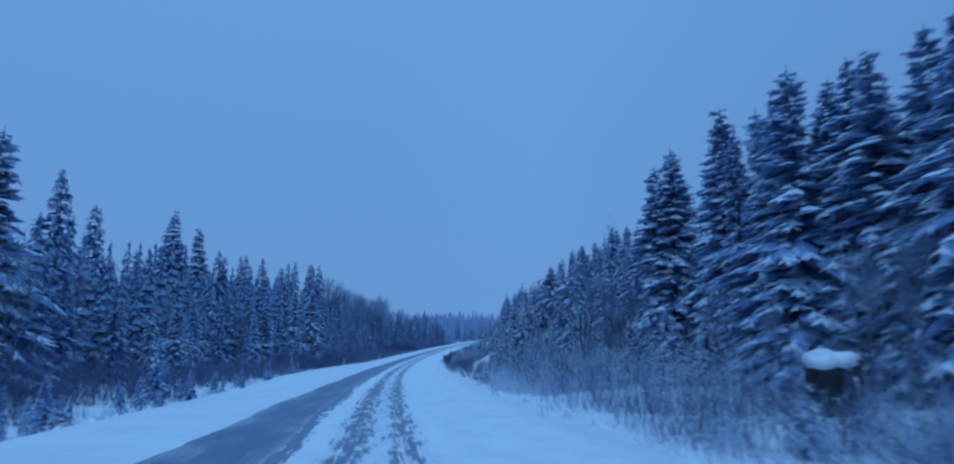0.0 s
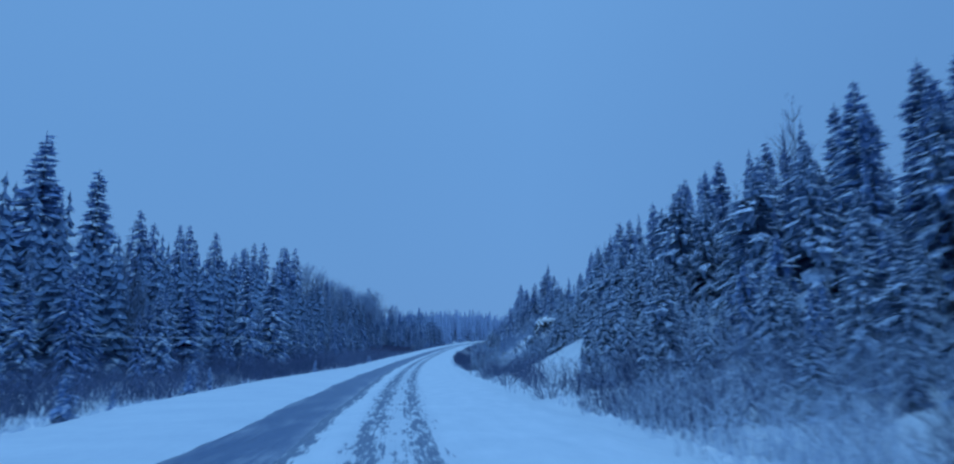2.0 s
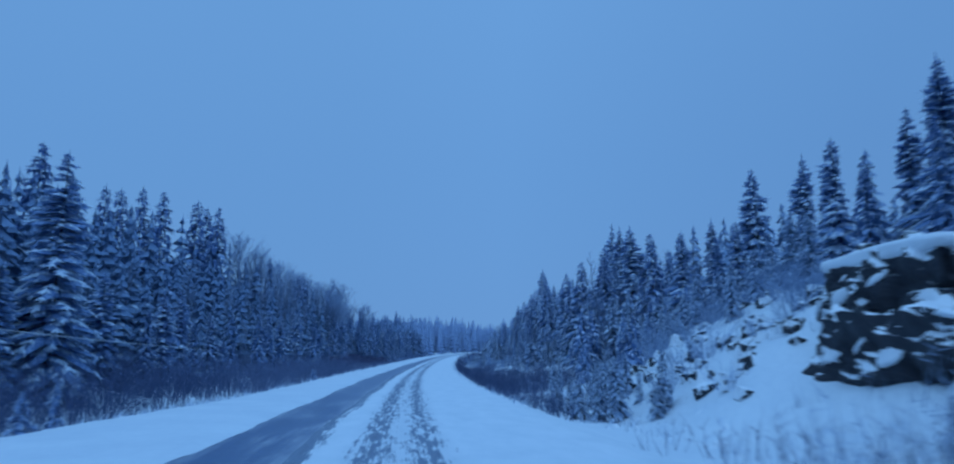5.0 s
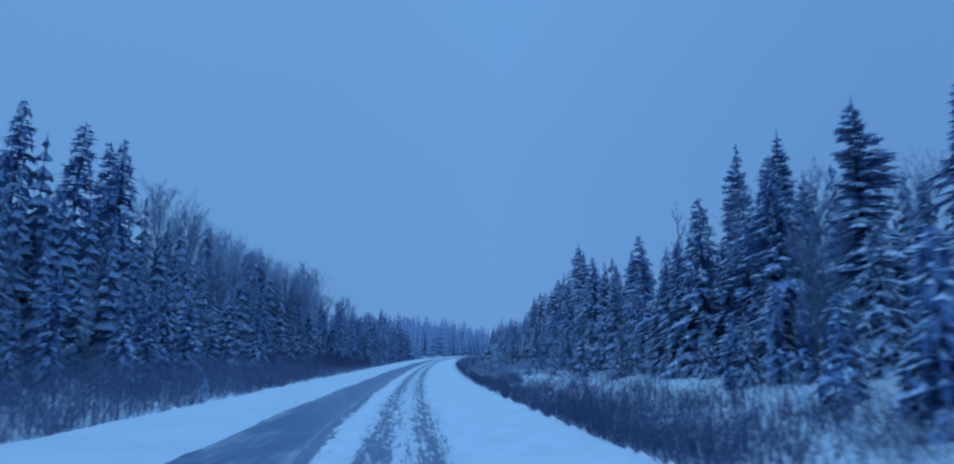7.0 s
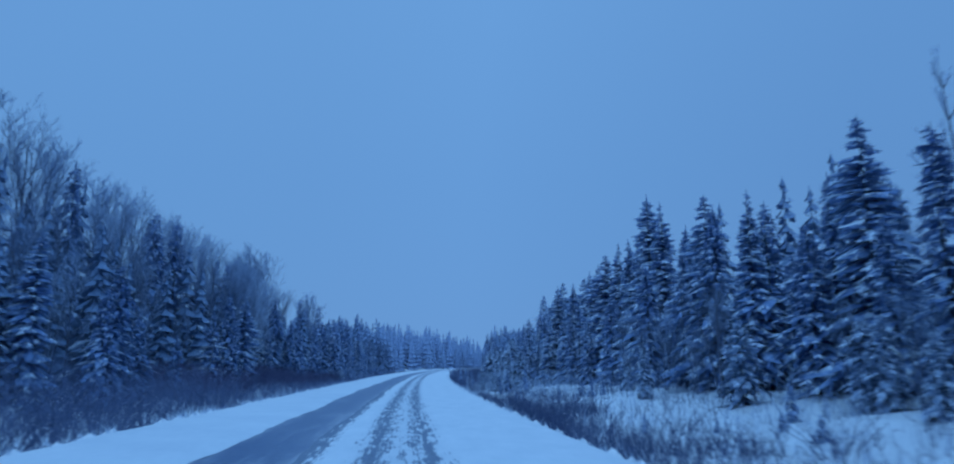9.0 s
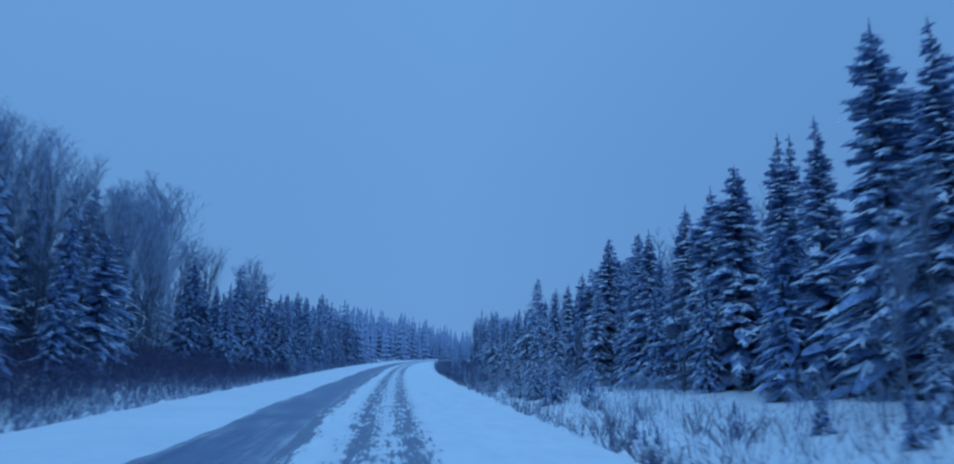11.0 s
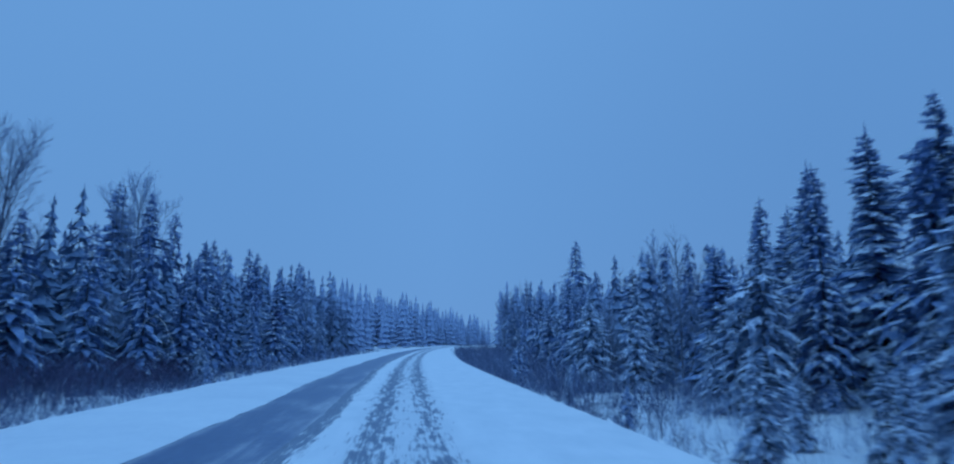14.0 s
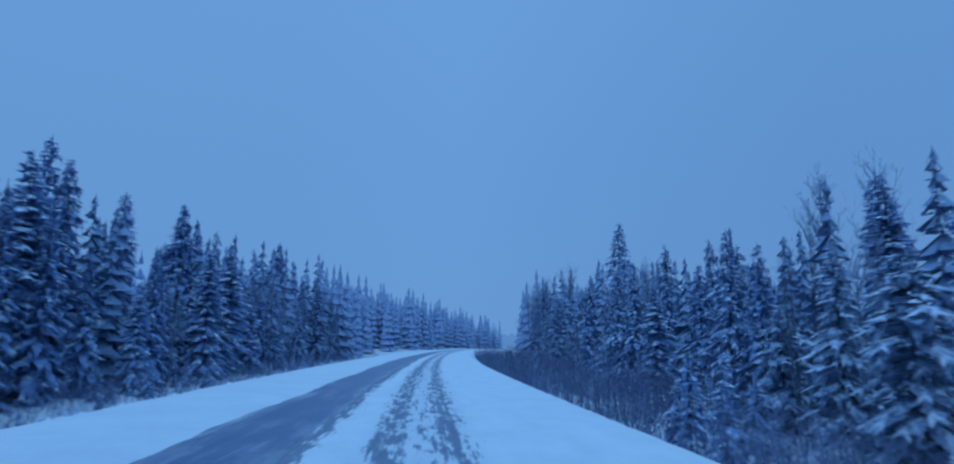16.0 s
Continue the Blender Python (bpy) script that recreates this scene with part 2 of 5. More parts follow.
def rock_material(name, snow_low, snow_high):
    """Dark broken rock; snow lies where the face looks up."""
    m, nt, bs = nodes_of(name)
    v = object_vec(nt)
    n1 = noise_node(nt, 0.85, 4, 0.55, v)
    n2 = noise_node(nt, 6.0, 4, 0.6, v)
    geo = nt.nodes.new("ShaderNodeNewGeometry")
    sp = nt.nodes.new("ShaderNodeSeparateXYZ")
    nt.links.new(geo.outputs["Normal"], sp.inputs[0])
    f = math_node(nt, 'MULTIPLY_ADD', n1.outputs[0], 2.6, math_node(nt, 'MULTIPLY', sp.outputs["Z"], 0.5))
    f = math_node(nt, 'MULTIPLY_ADD', n2.outputs[0], 0.35, f)
    lies = step_node(nt, f, snow_low, snow_high)
    stone = ramp_node(nt, n1.outputs[0], [(0.3, (0.014, 0.016, 0.024)), (0.55, (0.030, 0.032, 0.042)), (0.8, (0.06, 0.065, 0.075))])
    nt.links.new(mix_node(nt, lies, stone, (0.82, 0.85, 0.88)), bs.inputs["Base Color"])
    bs.inputs["Roughness"].default_value = 0.8
    bump_node(nt, bs, n2.outputs[0], 0.6, 0.06)
    return m


M_SNOW = snow_ground()
M_LANE = packed_snow()
M_ASPHALT = asphalt()
M_ROCK = rock_material("dark_rock", 1.80, 1.87)
M_STONE = rock_material("snowy_stone", 1.44, 1.53)
# the far ridge emits the haze's colour itself; no mist is built
M_HAZE_GLOW, d_nt, d_bs = nodes_of("haze_glow")
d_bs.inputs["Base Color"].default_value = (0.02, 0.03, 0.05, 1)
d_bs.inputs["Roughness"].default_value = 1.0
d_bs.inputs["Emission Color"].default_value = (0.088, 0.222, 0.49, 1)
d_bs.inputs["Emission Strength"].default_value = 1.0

# ---- the road's line ----
EYE = 1.975


def drive(u):
    """The lane's middle, as a share of the drive."""
    return np.array((47.136 * u**2 - 14.013 * u**3 - 0.298 * u**4,
                     342.72 * u - 17.943 * u**2 - 8.011 * u**3,
                     8.899 * u**2 - 1.093 * u**3 - 0.960 * u**4 - EYE))


def centre_line():
    pts = [drive(u) for u in np.linspace(0.0, 1.0, 240)]
    d0 = pts[1] - pts[0]
    d0 = d0 / np.hypot(d0[0], d0[1])
    back = [pts[0] - d0 * k for k in range(600, 0, -2)]
    d1 = pts[-1] - pts[-2]
    d1 = d1 / np.hypot(d1[0], d1[1])
    turn, rise = math.atan2(d1[0], d1[1]), d1[2]
    x, y, z = pts[-1]
    ahead = []
    for k in range(1000):
        if k < 380:
            turn += 0.0011
        if k > 150:
            rise *= 0.99
        x, y, z = x + 2 * math.sin(turn), y + 2 * math.cos(turn), z + 2 * rise
        ahead.append(np.array((x, y, z)))
    return np.array(back + pts + ahead), len(back)


LINE, ZERO = centre_line()
ARC = np.concatenate(((0.0,), np.cumsum(np.hypot(*np.diff(LINE[:, :2], axis=0).T))))
ARC -= ARC[ZERO]
TAN = np.gradient(LINE[:, :2], axis=0)
TAN /= np.hypot(TAN[:, 0], TAN[:, 1])[:, None]


def on_line(s):
    s = np.asarray(s, float)
    x, y, z = (np.interp(s, ARC, LINE[:, i]) for i in range(3))
    tx, ty = (np.interp(s, ARC, TAN[:, i]) for i in range(2))
    return x, y, z, tx, ty


def place(s, d, h):
    """World points for metres along the road, to its right, and above it."""
    x, y, z, tx, ty = on_line(s)
    return np.stack(np.broadcast_arrays(x + ty * d, y - tx * d, z + h), -1)


def table(s, pairs):
    return np.interp(s, [p[0] for p in pairs], [p[1] for p in pairs])


def smooth(a, b, x):
    t = np.clip((x - a) / (b - a), 0, 1)
    return t * t * (3 - 2 * t)


def ripple(s, d, size, seed):
    """Cheap smooth unevenness."""
    a = np.sin(s / size * 1.7 + seed) * np.cos(d / size * 2.3 + seed * 1.7)
    b = np.sin(s / size * 4.1 + d / size * 3.7 + seed * 2.9) * 0.5
    c = np.cos(s / size * 9.7 - d / size * 8.3 + seed * 4.1) * 0.25
    return (a + b + c) / 1.75


LEFT_EDGE, RIGHT_EDGE = -9.1, 5.2
WIDEN_L = [(-50, 0.2), (45, 0.3), (62, 1.3), (76, 2.6), (104, 2.7), (116, 2.0), (130, 1.2), (143, 0.0), (900, 0.0)]
DITCH_R = [(-50, -0.7), (60, -0.5), (84, -0.5), (90, -0.1), (106, -0.2), (112, -0.5), (120, -0.5), (140, -0.6), (150, -0.8), (170, -0.9), (260, -1.0), (320, -1.6), (450, -1.5), (600, -0.8)]
FOOT_R = [(-50, 0.3), (33, 0.4), (50, 1.2), (75, 3.2), (115, 4.2), (140, 4.0), (165, 2.2), (200, 1.0), (270, 0.3), (330, -1.4), (450, -1.2), (600, 0.5)]
HILL_R = [(-50, 0.20), (100, 0.25), (150, 0.22), (200, 0.10), (300, 0.05), (400, 0.08), (600, 0.15)]
DITCH_L = [(-50, -0.6), (100, -0.9), (260, -1.0), (330, -1.6), (600, -1.4)]
FOOT_L = [(-50, -0.2), (90, 0.2), (200, 0.8), (300, 0.6), (345, -1.0), (600, -0.6)]
HILL_L = [(-50, 0.08), (80, 0.10), (130, 0.22), (260, 0.24), (310, 0.10), (370, 0.05), (500, 0.12), (700, 0.2)]


def terrain(s, d):
    """Height over the lane's middle."""
    s, d = np.broadcast_arrays(np.asarray(s, float), np.asarray(d, float))
    ditch_r, foot_r, hill_r = table(s, DITCH_R), table(s, FOOT_R), table(s, HILL_R)
    r = ditch_r * smooth(RIGHT_EDGE - 0.2, 7.6, d) + (foot_r - ditch_r) * smooth(9.0, 22.0, d)
    r = r + hill_r * np.clip(d - 20, 0, 60)
    ditch_l, foot_l, hill_l = table(s, DITCH_L), table(s, FOOT_L), table(s, HILL_L)
    wide = table(s, WIDEN_L)
    l = ditch_l * smooth(LEFT_EDGE + 0.2, -12.0, d + wide) + (foot_l - ditch_l) * smooth(-14.0, -27.0, d)
    l = l + hill_l * np.clip(-d - 26, 0, 60)
    h = np.where(d > 0, r, l)
    h = h + 2.2 * np.exp(-((s - 97) / 14) ** 2) * np.clip((d - 7.2) / 6.4, 0, 1) ** 0.85 * (1 - 0.75 * smooth(15, 23, d))
    h = h + 2.1 * smooth(126.5, 131, s) * smooth(154, 141, s) * smooth(9.2, 14.4, d) * (1 - 0.7 * smooth(18, 26, d))
    h = h + 1.5 * smooth(113, 118, s) * smooth(134, 128, s) * smooth(15.4, 18.4, d) * (1 - 0.7 * smooth(20, 28, d))
    h = h + 0.5 * smooth(116, 120, s) * smooth(131, 127, s) * smooth(9.0, 12.5, d) * smooth(15.5, 13.5, d)
    off = np.clip(np.maximum(d - RIGHT_EDGE, LEFT_EDGE - d - wide), 0, None)
    wild = smooth(0.2, 4.0, off)
    h = h + wild * (0.16 * ripple(s, d, 3.2, 1.0) + 0.30 * ripple(s, d, 11.0, 2.0)) + 0.02 * ripple(s, d, 1.5, 3.0)
    return h


def spot(s, d, sink=0.0):
    p = place(s, d, float(terrain(s, d)) - sink)
    return float(p[0]), float(p[1]), float(p[2])


# ---- building helpers ----


def mesh_object(name, verts, faces, material, parent=None, label="", smooth_faces=False):
    me = bpy.data.meshes.new(name)
    me.from_pydata(verts if isinstance(verts, list) else verts.tolist(), [], faces)
    me.materials.append(material)
    if smooth_faces:
        me.polygons.foreach_set("use_smooth", [True] * len(me.polygons))
    me.update()
    ob = new(name, me)
    if parent is not None:
        ob.parent = parent
    if label:
        ob["label"] = label
    return ob


def strip_sheet(name, ss, ds, height, material, label):
    """A sheet over the grid of ss and ds; height(s, d) over the lane."""
    sg, dg = np.meshgrid(ss, ds, indexing="ij")
    pts = place(sg.ravel(), dg.ravel(), height(sg.ravel(), dg.ravel()))
    n, m = len(ss), len(ds)
    idx = np.arange(n * m).reshape(n, m)
    quads = np.stack((idx[:-1, :-1], idx[:-1, 1:], idx[1:, 1:], idx[1:, :-1]), -1).reshape(-1, 4)
    quads = quads[:, ::-1]
    ob = mesh_object(name, pts, quads.tolist(), material, None, "", True)
    uv = ob.data.uv_layers.new(name="road")
    co = np.stack((sg.ravel(), dg.ravel()), -1)
    loops = np.empty(len(ob.data.loops), dtype=np.int32)
    ob.data.loops.foreach_get("vertex_index", loops)
    uv.data.foreach_set("uv", co[loops].ravel().astype(np.float32))
    if quads.size and ob.data.polygons[0].normal.z < 0:
        ob.data.flip_normals()
    return tagged(ob, label, kind="structure")


# ---- large structure: ground, road, snow on it, distance ----
s_ground = np.concatenate((np.linspace(-580, -40, 20), np.arange(-30, 460, 2.0), np.linspace(462, 700, 40), np.linspace(720, 2000, 25)))
d_ground = np.concatenate((np.linspace(-1000, -120, 12), np.arange(-100, -40, 5.0), np.arange(-40, -9.5, 1.2), np.linspace(-9.3, 5.4, 12),
                           np.arange(5.9, 40, 1.1), np.arange(41, 100, 5.0), np.linspace(110, 1000, 12)))


def ground_height(s, d):
    on_road = smooth(LEFT_EDGE - 0.5, LEFT_EDGE + 0.3, d + table(s, WIDEN_L) * (d < -6)) * smooth(RIGHT_EDGE + 0.4, RIGHT_EDGE - 0.4, d)
    return terrain(s, d) - 0.12 * on_road


strip_sheet("ground", s_ground, d_ground, ground_height, M_SNOW, "snow-covered uneven verges, ditches and forest floor")

s_road = np.concatenate((np.arange(-60, 460, 1.0), np.arange(460, 900, 4.0)))
strip_sheet("road", s_road, np.linspace(-5.6, -0.9, 10), lambda s, d: 0.0 * s, M_ASPHALT, "dark wet asphalt lane dusted with blown snow")


def frayed(s, seed, amount):
    r = np.sin(s * 1.37 + seed) * 0.4 + np.sin(s * 2.9 + seed * 2) * 0.25 + np.sin(s * 0.31 + seed * 3) * 1.3 + np.sin(s * 0.083 + seed) * 1.2
    return amount * r


s_snow = np.concatenate((np.arange(-30, 420, 0.6), np.arange(420, 900, 4.0)))
lane_profile = np.concatenate((np.array((-2.25, -2.1, -1.92, -1.75, -1.5)), np.linspace(-1.3, 1.4, 28), np.array((1.7, 2.2, 3.0, 3.8, 4.6, 5.0, 5.3, 5.6))))


def lane_height(s, d):
    rut = np.exp(-((d + 0.62) / 0.26) ** 2) + np.exp(-((d - 0.80) / 0.26) ** 2)
    rim = np.exp(-((d + 1.2) / 0.25) ** 2) + np.exp(-((d - 1.45) / 0.3) ** 2)
    body = 0.05 * smooth(-2.2, -1.4, d) + 0.03 * smooth(1.2, 3.0, d)
    edge = -0.35 * smooth(5.05, 5.6, d)
    grain = 0.012 * ripple(s, d, 0.45, 5.0) + 0.015 * ripple(s, d, 1.6, 6.0)
    return 0.006 + body - 0.040 * rut + 0.02 * rim + edge + grain * smooth(-1.95, -1.5, d)


def frayed_sheet(name, profile, height, material, label, moving, amount, seed, widen=None):
    """A snow sheet whose open edge wanders along the road."""
    ob = strip_sheet(name, s_snow, profile, height, material, label)
    n, m = len(s_snow), len(profile)
    co = np.empty(n * m * 3)
    ob.data.vertices.foreach_get("co", co)
    co = co.reshape(n, m, 3)
    _, _, _, tx, ty = on_line(s_snow)
    shift = frayed(s_snow, seed, amount)
    w = moving(profile)
    grow = np.outer(table(s_snow, widen), smooth(-5.8, -9.0, profile)) if widen else 0.0
    across = shift[:, None] * w[None, :] - grow
    co[:, :, 0] += ty[:, None] * across
    co[:, :, 1] -= tx[:, None] * across
    ob.data.vertices.foreach_set("co", co.ravel())
    ob.data.update()
    return ob


frayed_sheet("lane_snow", lane_profile, lane_height, M_LANE, "packed snow on the driven lane with two dark wheel ruts",
             lambda p: smooth(-1.3, -1.9, p), 0.045, 0.7)


def shoulder_height(s, d):
    return 0.006 + 0.09 * smooth(-4.5, -5.3, d) - 0.45 * smooth(-8.75, -9.5, d) + 0.02 * ripple(s, d, 1.8, 8.0)


frayed_sheet("shoulder_snow", np.array((-9.6, -9.3, -9.0, -8.6, -8.0, -7.2, -6.4, -5.8, -5.3, -5.0, -4.75, -4.57, -4.5)), shoulder_height, M_SNOW,
             "smooth ploughed snow on the shoulder", lambda p: smooth(-5.6, -4.6, p), 0.07, 2.2, WIDEN_L)


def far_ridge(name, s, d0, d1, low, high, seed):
    """A wooded ridge that glows in haze colour, with a ragged line of treetops, very far off."""
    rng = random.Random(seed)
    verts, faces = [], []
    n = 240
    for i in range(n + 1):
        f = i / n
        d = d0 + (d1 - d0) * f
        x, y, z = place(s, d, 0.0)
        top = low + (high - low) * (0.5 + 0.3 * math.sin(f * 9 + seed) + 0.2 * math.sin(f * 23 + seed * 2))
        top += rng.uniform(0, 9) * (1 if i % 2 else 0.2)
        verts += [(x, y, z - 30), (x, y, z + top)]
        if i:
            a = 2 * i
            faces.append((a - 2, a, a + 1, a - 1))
    return tagged(mesh_object(name, verts, faces, M_HAZE_GLOW), "far wooded ridge glowing in the haze's colour", kind="structure")


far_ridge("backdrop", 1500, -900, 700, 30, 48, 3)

# ---- trees ----


class Soup:
    def __init__(self):
        self.v, self.f = [], []

    def ribbon(self, centres, half, side, drop):
        """A roof-shaped strip along centres; half widths; side: unit vector across."""
        base = len(self.v)
        for c, w in zip(centres, half):
            self.v += [tuple(c - side * w - Vector((0, 0, drop * w))), tuple(c), tuple(c + side * w - Vector((0, 0, drop * w)))]
        for i in range(len(centres) - 1):
            a = base + 3 * i
            self.f += [(a, a + 1, a + 4, a + 3), (a + 1, a + 2, a + 5, a + 4)]

    def leaf(self, centres, half, side):
        """A flat strip along centres."""
        base = len(self.v)
        for c, w in zip(centres, half):
            self.v += [tuple(c - side * w), tuple(c + side * w)]
        for i in range(len(centres) - 1):
            a = base + 2 * i
            self.f.append((a, a + 1, a + 3, a + 2))

    def cushion(self, c, along, side, length, width, thick, rng, sides=6):
        """A soft uneven cushion of snow that sags at its rim."""
        n = len(self.v)
        up = side.cross(along) if side.cross(along).z > 0 else along.cross(side)
        up = (up + Vector((0, 0, 0.6))).normalized()
        for k in range(sides):
            a = 2 * math.pi * k / sides
            g = rng.uniform(0.75, 1.2)
            self.v.append(tuple(c + along * (math.cos(a) * length * g) + side * (math.sin(a) * width * g) - up * (thick * rng.uniform(0.35, 0.75))))
        self.v.append(tuple(c + up * (0.62 * thick) + along * (length * rng.uniform(-0.2, 0.3))))
        self.f += [(n + k, n + (k + 1) % sides, n + sides) for k in range(sides)]

    def sprigs(self, c, along, side, length, width, thick, rng, count):
        """Snow on a bough: narrow ridged tongues that fan out and hang at their tips."""
        down = Vector((0, 0, -1))
        for k in range(count):
            a = ((k + rng.uniform(0.2, 0.8)) / count - 0.5) * 1.9
            way = along * math.cos(a) + side * math.sin(a)
            across = side * math.cos(a) - along * math.sin(a)
            m = c + side * (width * 0.75 * math.sin(a)) + along * (length * rng.uniform(-0.3, 0.3))
            long = length * rng.uniform(0.8, 1.5)
            wide = width * rng.uniform(0.2, 0.38)
            n = len(self.v)
            tail = m - way * (0.6 * long) - down * (0.3 * thick)
            tip = m + way * long + down * (thick * rng.uniform(0.0, 0.7))
            self.v += [tuple(tail), tuple(tip), tuple(m - across * wide + down * (0.35 * thick)), tuple(m + across * wide + down * (0.35 * thick))]
            self.f += [(n, n + 1, n + 2), (n, n + 3, n + 1)]

    def spike(self, a, b, side, w):
        n = len(self.v)
        self.v += [tuple(a - side * w), tuple(a + side * w), tuple(b)]
        self.f.append((n, n + 1, n + 2))

    def lump(self, c, along, side, length, width, thick, sides=6):
        """A soft pad of snow."""
        n = len(self.v)
        up = Vector((0, 0, 1))
        for k in range(sides):
            a = 2 * math.pi * k / sides
            self.v.append(tuple(c + along * (math.cos(a) * length) + side * (math.sin(a) * width) - up * (0.45 * thick)))
        for k in range(sides):
            a = 2 * math.pi * (k + 0.5) / sides
            self.v.append(tuple(c + along * (math.cos(a) * length * 0.72) + side * (math.sin(a) * width * 0.72) + up * (0.55 * thick)))
        self.v.append(tuple(c + up * thick))
        for k in range(sides):
            j = (k + 1) % sides
            self.f += [(n + k, n + j, n + sides + k), (n + j, n + sides + j, n + sides + k), (n + sides + k, n + sides + j, n + 2 * sides)]

    def tube(self, pts, radii, sides=5):
        n = len(self.v)
        for i, (p, r) in enumerate(zip(pts, radii)):
            q = pts[min(i + 1, len(pts) - 1)] - pts[max(i - 1, 0)]
            x = q.orthogonal().normalized()
            y = q.cross(x).normalized()
            for k in range(sides):
                a = 2 * math.pi * k / sides
                self.v.append(tuple(p + x * (math.cos(a) * r) + y * (math.sin(a) * r)))
        for i in range(len(pts) - 1):
            for k in range(sides):
                j = (k + 1) % sides
                a = n + i * sides
                self.f.append((a + k, a + j, a + sides + j, a + sides + k))

    def object(self, name, material, parent=None, label="", smooth_faces=False, other=None, other_material=None):
        """One mesh; other: a second soup that joins it with a material of its own."""
        if other is None:
            return mesh_object(name, self.v, self.f, material, parent, label, smooth_faces)
        n = len(self.v)
        ob = mesh_object(name, self.v + other.v, self.f + [tuple(i + n for i in f) for f in other.f], material, parent, label)
        ob.data.materials.append(other_material)
        slots = [0] * len(self.f) + [1] * len(other.f)
        ob.data.polygons.foreach_set("material_index", slots)
        ob.data.polygons.foreach_set("use_smooth", [k == 1 for k in slots])
        return ob


def spruce(name, seed, height, radius, detail, snow, label, category="tree", bare_base=0.05, taper=0.85, needles=None, load=None):
    """A conifer: trunk, drooping needle boughs in loose whorls, tongues of snow along them. detail: 2 near, 1 middle."""
    rng = random.Random(seed)
    thing = new(name)
    tagged(thing, label, category)
    trunk = Soup()
    bend = Vector((rng.uniform(-1, 1), rng.uniform(-1, 1), 0)) * height * 0.008
    steps = 7
    pts = [Vector((0, 0, -0.4)) if i == 0 else bend * math.sin(3 * i / steps) + Vector((0, 0, height * i / steps)) for i in range(steps + 1)]
    trunk.tube(pts, [max(0.012, height * 0.011 * (1 - 0.97 * i / steps)) for i in range(steps + 1)], 6)
    trunk.object("trunk", M_BARK, thing, "", True)
    green, white = Soup(), Soup()
    z = height * bare_base
    turn = rng.uniform(0, 6.28)
    gap = (0.029 if detail == 2 else 0.032) * height * (1.0 if height > 10 else 1.3 if height > 5 else 2.4)
    down = Vector((0, 0, -1))
    lobes = [(rng.uniform(0, 6.283), rng.uniform(0.1, 0.9), rng.choice((0.72, 1.22, 1.28))) for _ in range(8)]
    while z < height * 0.972:
        f = z / height
        reach = radius * (1 - f) ** taper * (1.0 if f > 0.18 else 0.75 + 1.4 * f) + 0.022 * radius
        count = (10 if f < 0.45 else 9 if f < 0.8 else 7) if detail == 2 else (9 if f < 0.5 else 8) if height > 10 else 7
        turn += 0.9
        for k in range(count):
            a = turn + 6.283 * k / count + rng.uniform(-0.45, 0.45)
            r = reach * (rng.uniform(0.55, 1.14) if f < 0.6 else rng.uniform(0.72, 1.1))
            for la, lf, grow in lobes:
                if abs(f - lf) < 0.09 and math.cos(a - la) > 0.6:
                    r *= grow
            if rng.random() < 0.07:
                continue
            z0 = z + rng.uniform(-0.9, 0.9) * gap
            out = Vector((math.cos(a), math.sin(a), 0))
            side = Vector((-math.sin(a), math.cos(a), 0))
            lift = 0.5 * (f - 0.45) if f > 0.45 else 0.05
            sag = rng.uniform(0.34, 0.86) * (1 - 0.65 * f)

            def at(q):
                return Vector((0, 0, z0)) + out * (r * q) + Vector((0, 0, r * (lift * q - sag * q ** 1.7)))

            w = min((0.19 * r + 0.05 + 0.06 * min(1.0, r)) * rng.uniform(0.7, 1.25), 0.55) * (1.0 if detail == 2 else 0.85)
            covered = rng.random() < snow * (1.0 if f < 0.6 else 1.0 - 0.9 * (f - 0.6))
            if detail == 2:
                green.ribbon([at(0.08), at(0.6), at(1.02)], [w * 0.4, w * 0.95, w * 0.12], side, 0.7)
                for sg in (-1, 1):
                    p = at(rng.uniform(0.45, 0.85)) + side * (sg * w * rng.uniform(0.4, 0.9)) + down * (0.25 * w)
                    e = p + out * (0.22 * r * rng.uniform(0.4, 1)) + side * (sg * w * rng.uniform(0.1, 0.7)) + down * (rng.uniform(0.15, 0.5) * (0.3 + 0.35 * r))
                    green.spike(p, e, out, 0.16 * w + 0.05)
            else:
                green.leaf([at(0.08), at(0.6), at(1.02)], [w * 0.4, w * 1.0, w * 0.12], side)
                p = at(0.75) + down * (0.15 * w)
                green.spike(p, p + out * (0.15 * r) + down * (0.2 + 0.25 * r), side, 0.6 * w)
            if not covered:
                continue
            cushions = (0.42, 0.70, 0.95) if detail == 2 and r > 0.55 else (0.55, 0.92) if r > 0.3 else (0.8,)
            for q in cushions:
                if rng.random() < 0.07:
                    continue
                q += rng.uniform(-0.09, 0.07)
                slope = (at(q + 0.05) - at(q - 0.05)).normalized()
                g = rng.uniform(0.65, 1.2)
                length = min(0.16 * r + 0.07, 0.40) * g * (1.2 if len(cushions) < 3 else 1.0)
                wide = max(0.05, w * rng.uniform(0.55, 1.02)) * (1.0 if q < 0.85 else 0.72)
                c = at(q) + side * (rng.uniform(-0.4, 0.4) * w) + Vector((0, 0, 0.03 + 0.04 * w))
